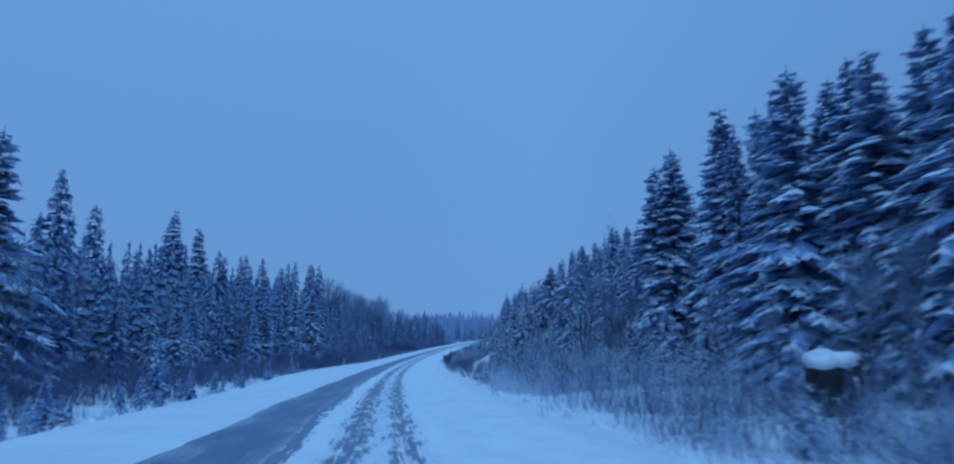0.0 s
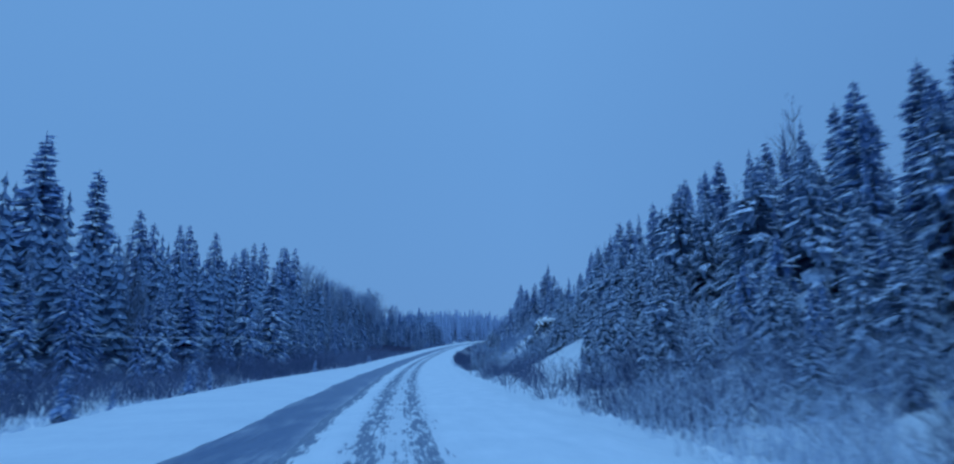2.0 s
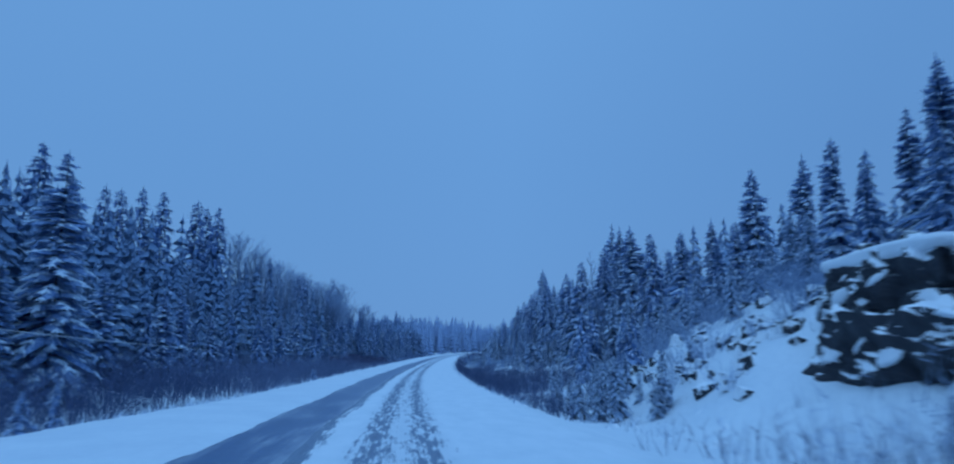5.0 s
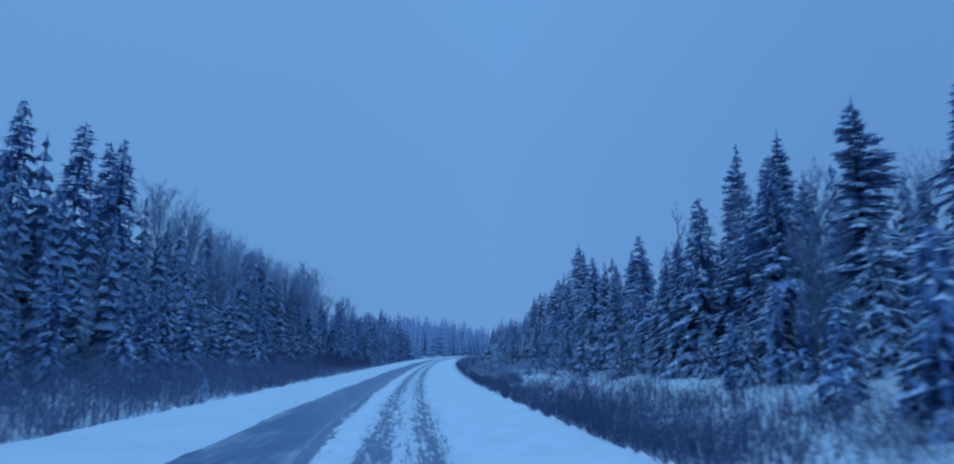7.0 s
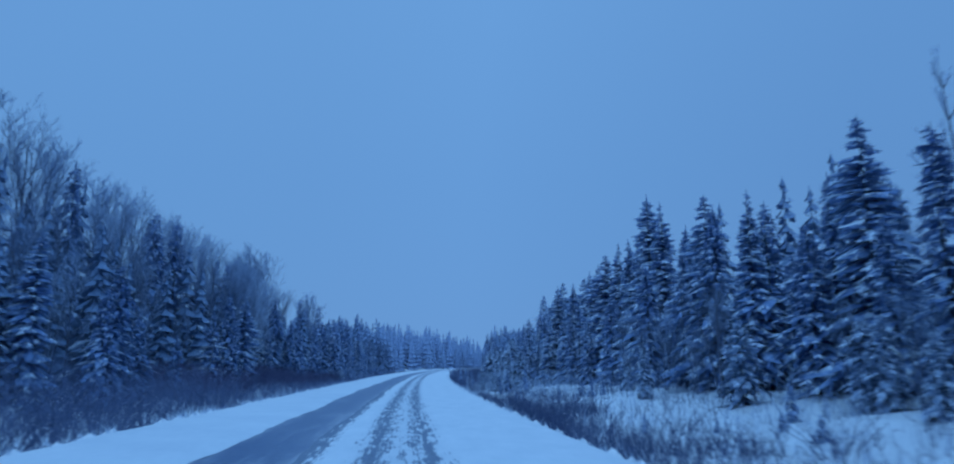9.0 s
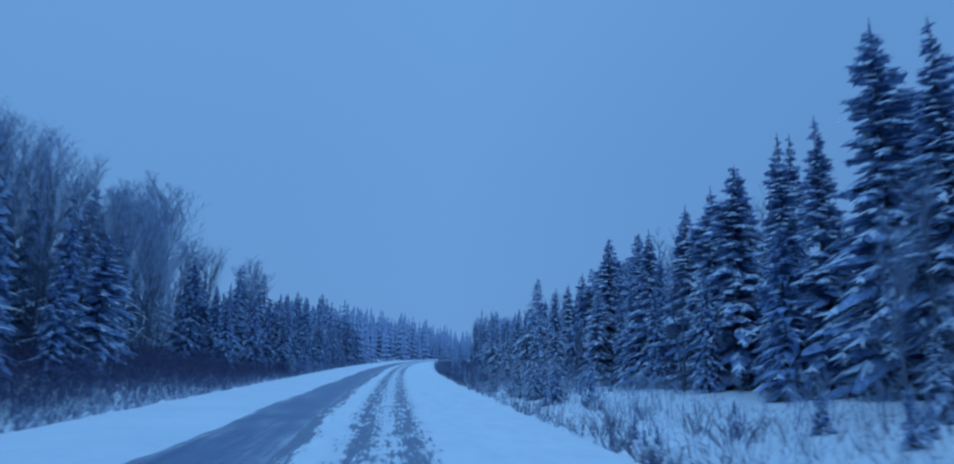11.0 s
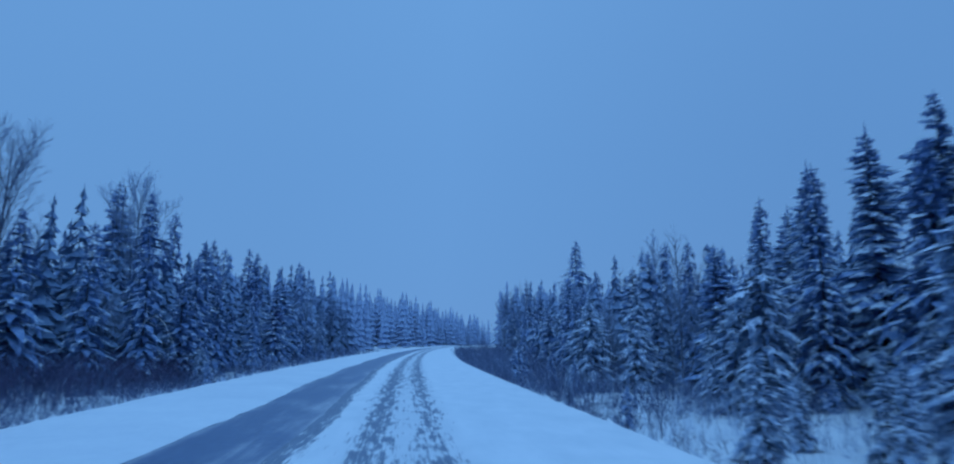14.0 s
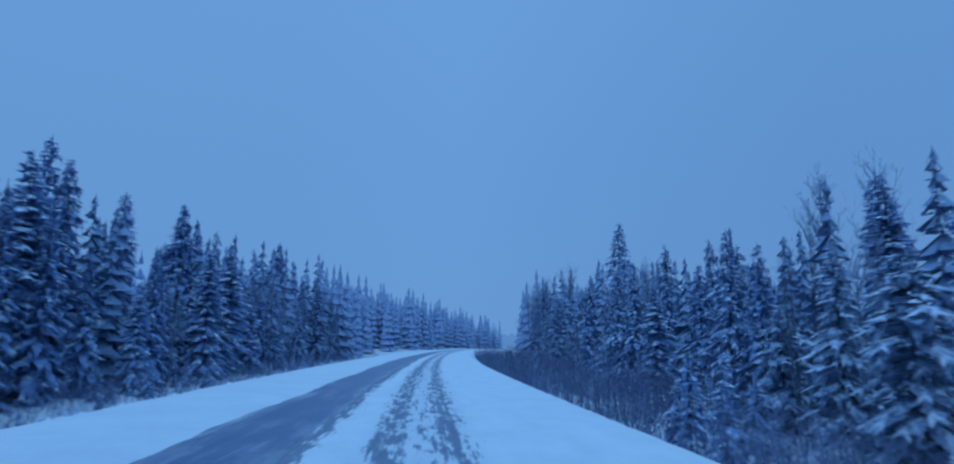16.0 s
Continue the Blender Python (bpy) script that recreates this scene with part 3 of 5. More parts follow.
                white.sprigs(c, slope, side, length, wide, (0.06 + 0.26 * w) * g, rng, 3 if detail == 2 else 2 if height > 5 else 1)
        z += gap * rng.uniform(0.75, 1.25) * (1.0 if f < 0.62 else 0.62)
    for k in range(4):
        a = 1.6 * k
        out = Vector((math.cos(a), math.sin(a), 0))
        green.spike(Vector((0, 0, height * 0.955)) + out * 0.02, Vector((0, 0, height * 1.012)), out.cross(down), 0.07)
    crown = green.object("crown", needles or M_NEEDLES, thing, "dark drooping needle boughs")
    tagged(white.object("snow_load", load or M_TREE_SNOW, crown, "tongues of white snow along the boughs", True), kind="stuff")
    return thing


def birch(name, seed, height, spread, stems, label, limbs=26, fan=3, twig=None):
    """A bare deciduous tree: trunk or a few stems, steep limbs and fine frosted twigs."""
    rng = random.Random(seed)
    thing = new(name)
    tagged(thing, label, "tree")
    crown, twigs = Soup(), Soup()

    def twig_fan(p, way, size, n):
        for _ in range(n):
            q = (way + Vector((rng.uniform(-1, 1), rng.uniform(-1, 1), rng.uniform(-0.2, 0.9))) * 0.6).normalized()
            e = p + q * size * rng.uniform(0.6, 1.2)
            twigs.spike(p, e, q.orthogonal().normalized(), 0.016)
            for g in (0.55,):
                m = p.lerp(e, g)
                w = (q + Vector((rng.uniform(-1, 1), rng.uniform(-1, 1), rng.uniform(-0.3, 0.8))) * 0.8).normalized()
                twigs.spike(m, m + w * size * rng.uniform(0.25, 0.55), w.orthogonal().normalized(), 0.018)

    for j in range(stems):
        h = height * (1.0 if j == 0 else rng.uniform(0.75, 0.97))
        a = rng.uniform(0, 6.283)
        lean = Vector((math.cos(a), math.sin(a), 0)) * (0.03 if j == 0 else rng.uniform(0.10, 0.2))
        foot = Vector((0, 0, -0.3)) + (Vector((math.cos(a), math.sin(a), 0)) * 0.25 if j else Vector())
        pts = [foot if i == 0 else Vector((0, 0, h * 0.93 * i / 6)) + lean * (h * (i / 6) ** 1.3) + foot * 1.0 for i in range(7)]
        stem = Soup()
        stem.tube(pts, [h * 0.0085 * (1 - 0.92 * i / 6) for i in range(7)], 6)
        stem.object("trunk", M_BIRCH, thing, "", True)
        for k in range(int(limbs / stems) + 5):
            f = rng.uniform(0.15, 0.93)
            x = f * 6
            i = min(int(x), 5)
            p0 = pts[i].lerp(pts[i + 1], x - i)
            a = rng.uniform(0, 6.283)
            up = rng.uniform(1.0, 2.6) if f > 0.35 else rng.uniform(0.0, 0.9)
            way = Vector((math.cos(a), math.sin(a), up)).normalized()
            length = spread * (1.2 - f) * rng.uniform(0.7, 1.4) * (1.0 + 0.25 * up)
            length = min(length, (h * 1.02 - p0.z) / max(way.z, 0.2))
            mid = p0 + way * length * 0.5
            tip = mid + (way + Vector((0, 0, 0.4))).normalized() * length * 0.5
            crown.tube([p0, mid, tip], [h * 0.0032, h * 0.002, 0.008], 3)
            for g in (0.25, 0.45, 0.62, 0.8, 1.0):
                p = p0.lerp(mid, g * 2) if g < 0.5 else mid.lerp(tip, g * 2 - 1)
                b = (way + Vector((rng.uniform(-1, 1), rng.uniform(-1, 1), rng.uniform(0, 0.9)))).normalized()
                twig_fan(p, b, 0.28 * length + 0.3, fan)
        twig_fan(pts[-1], Vector((0, 0, 1)), 1.2, 4)
    limb = crown.object("crown", M_BIRCH, thing, "steep bare limbs")
    tagged(twigs.object("twig_growth", twig or M_TWIG, limb, "fine twigs furred with frost"), kind="stuff")
    return thing


def poplar(name, seed, height, label):
    """A large bare tree: a short bole that fans out into steep limbs, fine twigs, low boughs lined with snow."""
    rng = random.Random(seed)
    thing = new(name)
    tagged(thing, label, "tree")
    bole, limbs, twigs = Soup(), Soup(), Soup()
    lean = Vector((rng.uniform(-0.05, 0.05), rng.uniform(-0.05, 0.05), 0))
    pts = [Vector((0, 0, -0.3))] + [Vector((0, 0, height * f)) + lean * (height * f) for f in (0.12, 0.25, 0.4, 0.58, 0.78, 0.93)]
    bole.tube(pts, [height * r for r in (0.0105, 0.009, 0.008, 0.0065, 0.0045, 0.0025, 0.001)], 7)
    bole.object("trunk", M_BIRCH, thing, "", True)

    def along(line, q):
        x = q * (len(line) - 1)
        i = min(int(x), len(line) - 2)
        return line[i].lerp(line[i + 1], x - i)

    def fan(p, way, size, n):
        for _ in range(n):
            q = (way + Vector((rng.uniform(-1, 1), rng.uniform(-1, 1), rng.uniform(-0.3, 0.7))) * 0.75).normalized()
            e = p + q * size * rng.uniform(0.5, 1.0)
            twigs.spike(p, e, q.orthogonal().normalized(), 0.013)
            for g in (0.35, 0.7):
                m = p.lerp(e, g)
                w = (q + Vector((rng.uniform(-1, 1), rng.uniform(-1, 1), rng.uniform(-0.2, 0.8))) * 0.7).normalized()
                twigs.spike(m, m + w * size * rng.uniform(0.3, 0.55), w.orthogonal().normalized(), 0.013)

    for k in range(20):
        p = along(pts, rng.uniform(0.26, 0.86))
        a = 2.4 * k + rng.uniform(-0.4, 0.4)
        out = Vector((math.cos(a), math.sin(a), 0))
        tilt = rng.uniform(0.15, 0.62)
        length = min((height - p.z) * rng.uniform(0.8, 0.98), 0.19 * height / math.sin(tilt))
        line = [p]
        for i in range(4):
            tilt *= rng.uniform(0.8, 1.0)
            line.append(line[-1] + (out * math.sin(tilt) + Vector((rng.uniform(-0.12, 0.12), rng.uniform(-0.12, 0.12), math.cos(tilt)))) * (length / 4))
        limbs.tube(line, [height * r for r in (0.0026, 0.0021, 0.0015, 0.0010, 0.0004)], 4)
        for j in range(8):
            q = rng.uniform(0.15, 0.98)
            c = along(line, q)
            b = rng.uniform(0, 6.283)
            way = ((line[-1] - line[-2]).normalized() + Vector((math.cos(b), math.sin(b), rng.uniform(-0.1, 0.4))) * 0.6).normalized()
            size = length * rng.uniform(0.16, 0.34) * (1.15 - 0.5 * q)
            tip = c + way * size
            limbs.tube([c, c.lerp(tip, 0.5) + out * 0.05, tip], [height * 0.0008, height * 0.0006, 0.004], 3)
            for g in (0.35, 0.7, 1.0):
                fan(c.lerp(tip, g), way, 0.4 * size + 0.4, 3)
        fan(line[-1], Vector((0, 0, 1)), 0.9, 4)
    for k in range(9):
        p = along(pts, rng.uniform(0.16, 0.45))
        a = 0.7 * k + rng.uniform(-0.3, 0.3)
        out = Vector((math.cos(a), math.sin(a), 0))
        length = height * rng.uniform(0.12, 0.24)
        line = [p + out * (length * q) + Vector((0, 0, length * (0.35 * q - 0.62 * q * q))) for q in (0, 0.3, 0.6, 0.85, 1.0)]
        limbs.tube(line, [height * r for r in (0.003, 0.0024, 0.0018, 0.0012, 0.0005)], 4)
        load = Soup()
        load.tube([c + Vector((0, 0, 0.04)) for c in line[1:]], [0.035, 0.045, 0.035, 0.015], 4)
        load.object("snow_load", M_CAP_SNOW, thing, "white line of snow along a low bough", True)
        for q in (0.5, 0.75, 1.0):
            fan(along(line, q), (out + Vector((0, 0, -0.2))).normalized(), 0.7, 2)
    crown = limbs.object("crown", M_BIRCH, thing, "steep bare limbs")
    tagged(twigs.object("twig_growth", M_TWIG, crown, "fine twigs furred with frost"), kind="stuff")
    return thing


def shrub(name, seed, height, spread, stems, material, label):
    rng = random.Random(seed)
    soup = Soup()
    for _ in range(stems):
        a, r = rng.uniform(0, 6.283), spread * 0.35 * math.sqrt(rng.random())
        base = Vector((math.cos(a) * r, math.sin(a) * r, -0.08))
        h = height * rng.uniform(0.5, 1.1)
        lean = Vector((math.cos(a) + rng.uniform(-0.6, 0.6), math.sin(a) + rng.uniform(-0.6, 0.6), 0)) * (spread * 0.42)
        mid = base + Vector((0, 0, h * 0.5)) + lean * 0.35
        top = base + Vector((0, 0, h)) + lean
        soup.tube([base, mid, top], [0.016, 0.011, 0.004], 3)
        for g in (0.35, 0.5, 0.65, 0.8, 0.92):
            p = base.lerp(mid, g * 2) if g < 0.5 else mid.lerp(top, g * 2 - 1)
            q = Vector((rng.uniform(-1, 1), rng.uniform(-1, 1), rng.uniform(0.3, 1.3))).normalized() * h * rng.uniform(0.12, 0.3)
            soup.spike(p, p + q, q.orthogonal().normalized(), 0.011)
    return tagged(soup.object(name, material), label, "shrub")


def stand(proto, s, d, height, proto_height, turn, wide=1.0, sink=0.15):
    """Sets a copy of a tree so that it is that high, on the ground."""
    x, y, z = spot(s, d, sink)
    k = height / proto_height
    m = Matrix.Translation((x, y, z)) @ pose(0, 0, 0, 0, 0, turn) @ Matrix.Diagonal((k * wide, k * wide, k, 1))
    return copy_thing(proto, m)


P_H = 16.0
NEAR = [spruce("spruce_tree", 11, P_H, 2.9, 2, 1.0, "tall dark spruce with boughs heavily loaded with snow", taper=0.62),
        spruce("spruce_tree", 12, P_H, 2.3, 2, 0.95, "tall narrow spruce with snow on its boughs", taper=0.52),
        spruce("spruce_tree", 13, P_H, 3.2, 2, 0.97, "broad dark spruce bent under thick snow", taper=0.7),
        spruce("spruce_tree", 15, P_H, 2.9, 2, 1.0, "broad full spruce thick with snow", taper=0.56),
        spruce("spruce_tree", 14, P_H, 2.1, 2, 0.75, "slender spire-like spruce with patchy snow", bare_base=0.1, taper=0.8),
        spruce("spruce_tree", 16, P_H, 3.0, 2, 1.0, "tall pointed spruce heavily loaded with snow", taper=0.84)]
SPIRES = [NEAR[2], NEAR[4], NEAR[5], NEAR[5]]
MIDDLE = [spruce("spruce_tree", 21, P_H, 2.7, 1, 0.9, "dark spruce dusted with snow in the forest", taper=0.7),
          spruce("spruce_tree", 22, P_H, 2.2, 1, 0.8, "slim dark spruce dusted with snow in the forest", taper=0.55),
          spruce("spruce_tree", 23, P_H, 3.0, 1, 0.95, "broad snowy spruce in the forest", taper=0.65),
          spruce("spruce_tree", 24, P_H, 1.9, 1, 0.7, "thin dark spruce with little snow in the forest", bare_base=0.15, taper=0.5)]
DARKER = [spruce("spruce_tree", 27, P_H, 2.8, 1, 0.48, "full dark spruce with thin snow on its boughs", taper=0.6),
          spruce("spruce_tree", 28, P_H, 2.4, 1, 0.38, "dark blunt-topped spruce with little snow", taper=0.5),
          spruce("spruce_tree", 29, P_H, 3.1, 2, 0.5, "broad dark spruce with thin lines of snow", taper=0.62)]
# haze-coloured kinds for the far stretch, boughs and snow alike
HAZED = [spruce("spruce_tree", 25, P_H, 2.5, 1, 0.95, "pale spruce with far haze put into its colour", needles=M_HAZED, load=M_HAZED),
           spruce("spruce_tree", 26, P_H, 2.0, 1, 0.9, "slim pale spruce with far haze put into its colour", taper=0.65, needles=M_HAZED, load=M_HAZED)]
YOUNG = [spruce("young_spruce", 31, 2.4, 0.75, 1, 0.9, "small young spruce laden with snow", "young tree", 0.02, 0.8, None, M_LADEN_SNOW),
         spruce("young_spruce", 32, 2.4, 0.58, 1, 0.85, "slim young spruce covered in snow", "young tree", 0.02, 0.7, None, M_LADEN_SNOW)]
LADEN_H = 7.0
LADEN = [spruce("snowy_spruce", 33, LADEN_H, 1.9, 1, 1.0, "half-grown spruce white with snow and frost", "tree", 0.02, 0.8, M_RIMED, M_LADEN_SNOW),
         spruce("snowy_spruce", 34, LADEN_H, 1.5, 1, 1.0, "slim half-grown spruce white with snow and frost", "tree", 0.02, 0.7, M_RIMED, M_LADEN_SNOW),
         spruce("snowy_spruce", 35, LADEN_H, 2.2, 1, 1.0, "bushy half-grown spruce bowed under snow", "tree", 0.02, 0.65, M_RIMED, M_LADEN_SNOW)]
BARE = [birch("birch_tree", 41, P_H, 3.4, 1, "bare leafless birch with frosted twigs"),
        birch("birch_tree", 42, P_H, 2.6, 2, "slender bare twin-stemmed birch with frosted twigs"),
        birch("birch_tree", 43, P_H, 4.0, 3, "wide bare poplar clump with frosted steep limbs")]
DARK_CROWN = birch("round_tree", 46, 11.0, 3.6, 2, "bare tree with a dense dark purplish round crown", 70, 5, M_BUD)
DENSE = [poplar("poplar_tree", 44, P_H, "large bare poplar with a wide crown of frosted twigs"),
         poplar("poplar_tree", 45, P_H, "tall bare poplar with steep limbs and snow on its low boughs")]
BRUSH = [shrub("willow_shrub", 51, 1.7, 1.6, 26, M_WILLOW, "dark leafless willow shrub in the snowy ditch"),
         shrub("willow_shrub", 52, 1.2, 1.3, 22, M_WILLOW, "low dark leafless shrub in the snow"),
         shrub("frosted_shrub", 53, 1.6, 1.8, 28, M_TWIG, "pale frosted leafless shrub in the snow")]
PROTOS = NEAR + MIDDLE + DARKER + HAZED + YOUNG + LADEN + BARE + DENSE + BRUSH
for ob in PROTOS:
    ob["group"] = {"spruce_tree": "spruces along the road", "young_spruce": "young spruces on the verge", "snowy_spruce": "half-grown spruces at the forest edge", "birch_tree": "bare trees in the forest", "poplar_tree": "large bare poplars in the forest",
                   "willow_shrub": "shrubs in the ditches", "frosted_shrub": "shrubs in the ditches"}[ob.name.split(".")[0]]

# tall trees that stand out: metres along the road, to its right, top over the road
RIGHT_TALL = [(18.9, 21.3, 14.5), (23.2, 21.5, 15.3), (25.8, 21.9, 15.3), (28.4, 21.1, 15.3), (32.7, 19.8, 16.2), (35.3, 19.4, 14.9), (40.4, 19.8, 16.6), (46.4, 18.9, 15.9), (47.3, 18.1, 14.7), (30.5, 21.5, 15.8), (37.4, 21.5, 15.8), (21.5, 24.1, 16.2), (38.7, 22.8, 16.2), (43.4, 21.5, 15.8), (34, 22.8, 16.2), (24.9, 24.1, 15.8),
              (59, 22, 13), (63, 24, 13.5), (67, 22, 14), (70, 24, 14.7), (76, 23, 15.4), (81, 25, 16), (86, 22, 14), (98, 24, 16), (104, 26, 17), (110, 27, 18), (118, 27, 17), (125, 28, 18), (131, 27, 18), (137, 26, 17), (141, 27, 15.5), (145, 25, 15), (152, 27, 16), (164, 29, 18), (171, 28, 15), (181, 23, 16), (193, 25, 18), (203, 26.5, 20)]
RIGHT_TALL += [(72, 23.5, 15), (78, 24, 15.5), (83, 24, 15.6), (87.5, 24, 15.5), (91, 24.5, 16), (95, 24, 16.2), (99, 24.5, 16.5), (102.5, 24, 16.5), (106.5, 25, 17), (113, 24.5, 16.6), (121.5, 25.5, 17), (128, 25, 17)]
RIGHT_TALL_2 = [(291, 24.5, 11.5), (294.5, 25.5, 12.2), (298, 26.5, 12.5), (308.3, 28, 16.9), (285.5, 29.8, 19), (271.3, 26.8, 17.8), (486, 38.8, 30), (198, 27, 17), (190, 25, 14), (220, 23, 15), (238, 22, 15), (250, 25, 15), (254, 24, 18), (258, 24, 19.8), (262, 23, 15.8), (266, 23, 16), (272, 23, 15.5),
                (276, 23, 15), (281, 23, 14.6), (287, 22, 13.6), (293, 23, 14.2), (300, 22, 14.7), (307, 24, 16), (311, 23, 13), (316, 23, 13), (320, 22, 12), (328, 25, 11),
                (339, 28, 12), (355, 24, 11), (362, 28, 13), (383, 21, 11), (383, 25, 11.5), (385, 28, 11)]
LEFT_TALL = [(49, -25, 17), (68, -30, 19), (89, -36, 20), (107, -38, 17), (150, -20.5, 14.5), (143, -22.5, 15.5), (118, -37, 25), (130, -37, 24), (145, -38, 22), (155, -40, 22), (163, -39, 23),
             (170, -40, 24), (184, -40, 25), (183, -36, 21), (195, -38, 23), (206, -41, 25), (213, -41, 27), (221, -41, 28), (228, -38, 28), (239, -40, 29)]
LEFT_TALL_2 = [(236, -37, 28.5), (258, -33, 22), (276, -32, 19.7), (279, -30, 20.2), (272, -30, 19.8), (292, -27, 16.4), (328, -28, 14.1), (320, -26, 14), (348, -23, 15), (353, -28, 17), (358, -21, 12), (364, -22, 13), (379, -25, 14), (384, -22, 14),
               (395, -26, 16), (406, -26, 15), (440, -27, 18), (380, -32, 19), (459, -32, 21)]
LEFT_BARE = [(312.5, -28, 22.8), (247, -36, 26), (259, -36, 24.5), (252, -34, 24.5), (292, -34, 23.5), (282, -31, 21.5), (323, -32, 21), (330, -30, 18), (353, -26, 18.5), (286, -29, 20), (301, -27, 19), (334, -28, 18), (305, -30, 20), (316, -30, 21), (306, -26, 17), (265, -33, 22.5), (271, -35, 23), (277, -34, 23.5), (263, -30, 20), (287, -33, 22), (297, -31, 21.5), (290, -25, 16), (282, -26, 17)]
RIGHT_BARE = [(218, 27, 19), (88, 26, 19.5), (91, 27.5, 18.5), (300, 28, 17), (297, 29, 17), (372, 30, 17), (366, 31, 16.5)]

rng = random.Random(7)
taken = []


def free(s, d, gap):
    for a, b in taken:
        if abs(a - s) < gap and abs(b - d) < gap:
            return False
    taken.append((s, d))
    return True


for s, d, top in RIGHT_TALL + RIGHT_TALL_2 + LEFT_TALL + LEFT_TALL_2:
    taken.append((s, d))
    near = (d > -30 and s < 360 and not 100 < s < 120) or (d < 0 and s < 132)
    kinds = NEAR[:4] if near and 0 < d and s < 52 else DARKER if d < 0 and rng.random() < (1.0 if s > 330 else 0.7) else SPIRES if near and d > 0 and s > 170 else NEAR if near else MIDDLE
    stand(rng.choice(kinds), s, d, top - float(terrain(s, d)) + 0.15, P_H, rng.uniform(0, 360), rng.uniform(0.85, 1.15) * (1.15 if s < 52 and d > 0 else 1.14 if s > 175 and d > 0 else 1.0))
for s, d, top in LEFT_BARE + RIGHT_BARE:
    taken.append((s, d))
    stand(rng.choice(DENSE if d < 0 else BARE[:2]), s, d, (top - float(terrain(s, d))) * (0.96 if d < 0 else 1.0), P_H, rng.uniform(0, 360), rng.uniform(0.9, 1.15))

TOP_R = [(-20, 15), (17, 15), (39, 16.2), (47, 15.5), (52, 12.8), (75, 15), (110, 17), (130, 17), (150, 15), (200, 17), (215, 15), (260, 17), (290, 13.5), (330, 10.5), (380, 11), (430, 15), (500, 19), (620, 21)]
TOP_L = [(-20, 15), (50, 15), (90, 17), (120, 20), (165, 21), (215, 24), (240, 25), (270, 22), (300, 16), (330, 15), (360, 13), (400, 15.3), (450, 19.2), (530, 22), (620, 24)]
FRONT_R = [(-20, 18.5), (44, 18.5), (54, 21.5), (70, 21.5), (110, 24), (150, 23), (200, 22.5), (260, 21.5), (320, 20), (350, 17), (450, 17), (620, 18)]
FRONT_L = [(-20, -20), (50, -22), (90, -23), (200, -20), (260, -20), (290, -24), (330, -22), (350, -19), (450, -21), (620, -26)]
REF_L = [(-20, -26), (50, -28), (90, -34), (200, -38), (260, -36), (290, -28), (330, -25), (350, -21), (450, -24), (620, -30)]
BARE_L = [(0, 0.1), (200, 0.15), (240, 0.55), (250, 0.75), (315, 0.75), (338, 0.3), (345, 0.15), (420, 0.1), (620, 0.1)]
BARE_R = [(0, 0.04), (180, 0.1), (215, 0.25), (260, 0.1), (300, 0.2), (370, 0.2), (620, 0.1)]

WIDE_R = [(0, 0.93), (50, 0.9), (140, 0.72), (180, 0.5), (620, 0.5)]


def rough_spruce(dark, white, r, base, h, wide, load=0.8):
    """A simpler conifer for the depth of the wood."""
    levels = 13
    for k in range(levels):
        f = (k + 0.5) / levels
        rad = wide * h * (1 - f) ** 0.8 + 0.12
        ph = r.uniform(0, 6.28)
        for j in range(7):
            a = ph + j * 0.9 + r.uniform(-0.3, 0.3)
            g = rad * r.uniform(0.6, 1.15)
            out, side = Vector((math.cos(a), math.sin(a), 0)), Vector((-math.sin(a), math.cos(a), 0))
            q = base + Vector((0, 0, h * (0.05 + 0.95 * f) + r.uniform(-0.3, 0.3)))
            tip = q + out * g - Vector((0, 0, 0.55 * g))
            dark.spike(q + out * (0.35 * g) - Vector((0, 0, 0.02 * h)), tip, side, 0.5 * g)
            dark.spike(tip + side * (0.25 * g), q + Vector((0, 0, 0.03 * h)), side, 0.5 * g)
            if r.random() < load - 0.35 * f:
                white.spike(q + out * (0.4 * g) + Vector((0, 0, 0.05 - 0.10 * g)), tip + Vector((0, 0, 0.10)), side, 0.34 * g)
    dark.spike(base + Vector((0, 0, h * 0.9)), base + Vector((0, 0, h * 1.03)), Vector((1, 0, 0)), 0.14)
    dark.tube([base - Vector((0, 0, 0.3)), base + Vector((0, 0, 0.9 * h))], [0.011 * h, 0.02], 4)


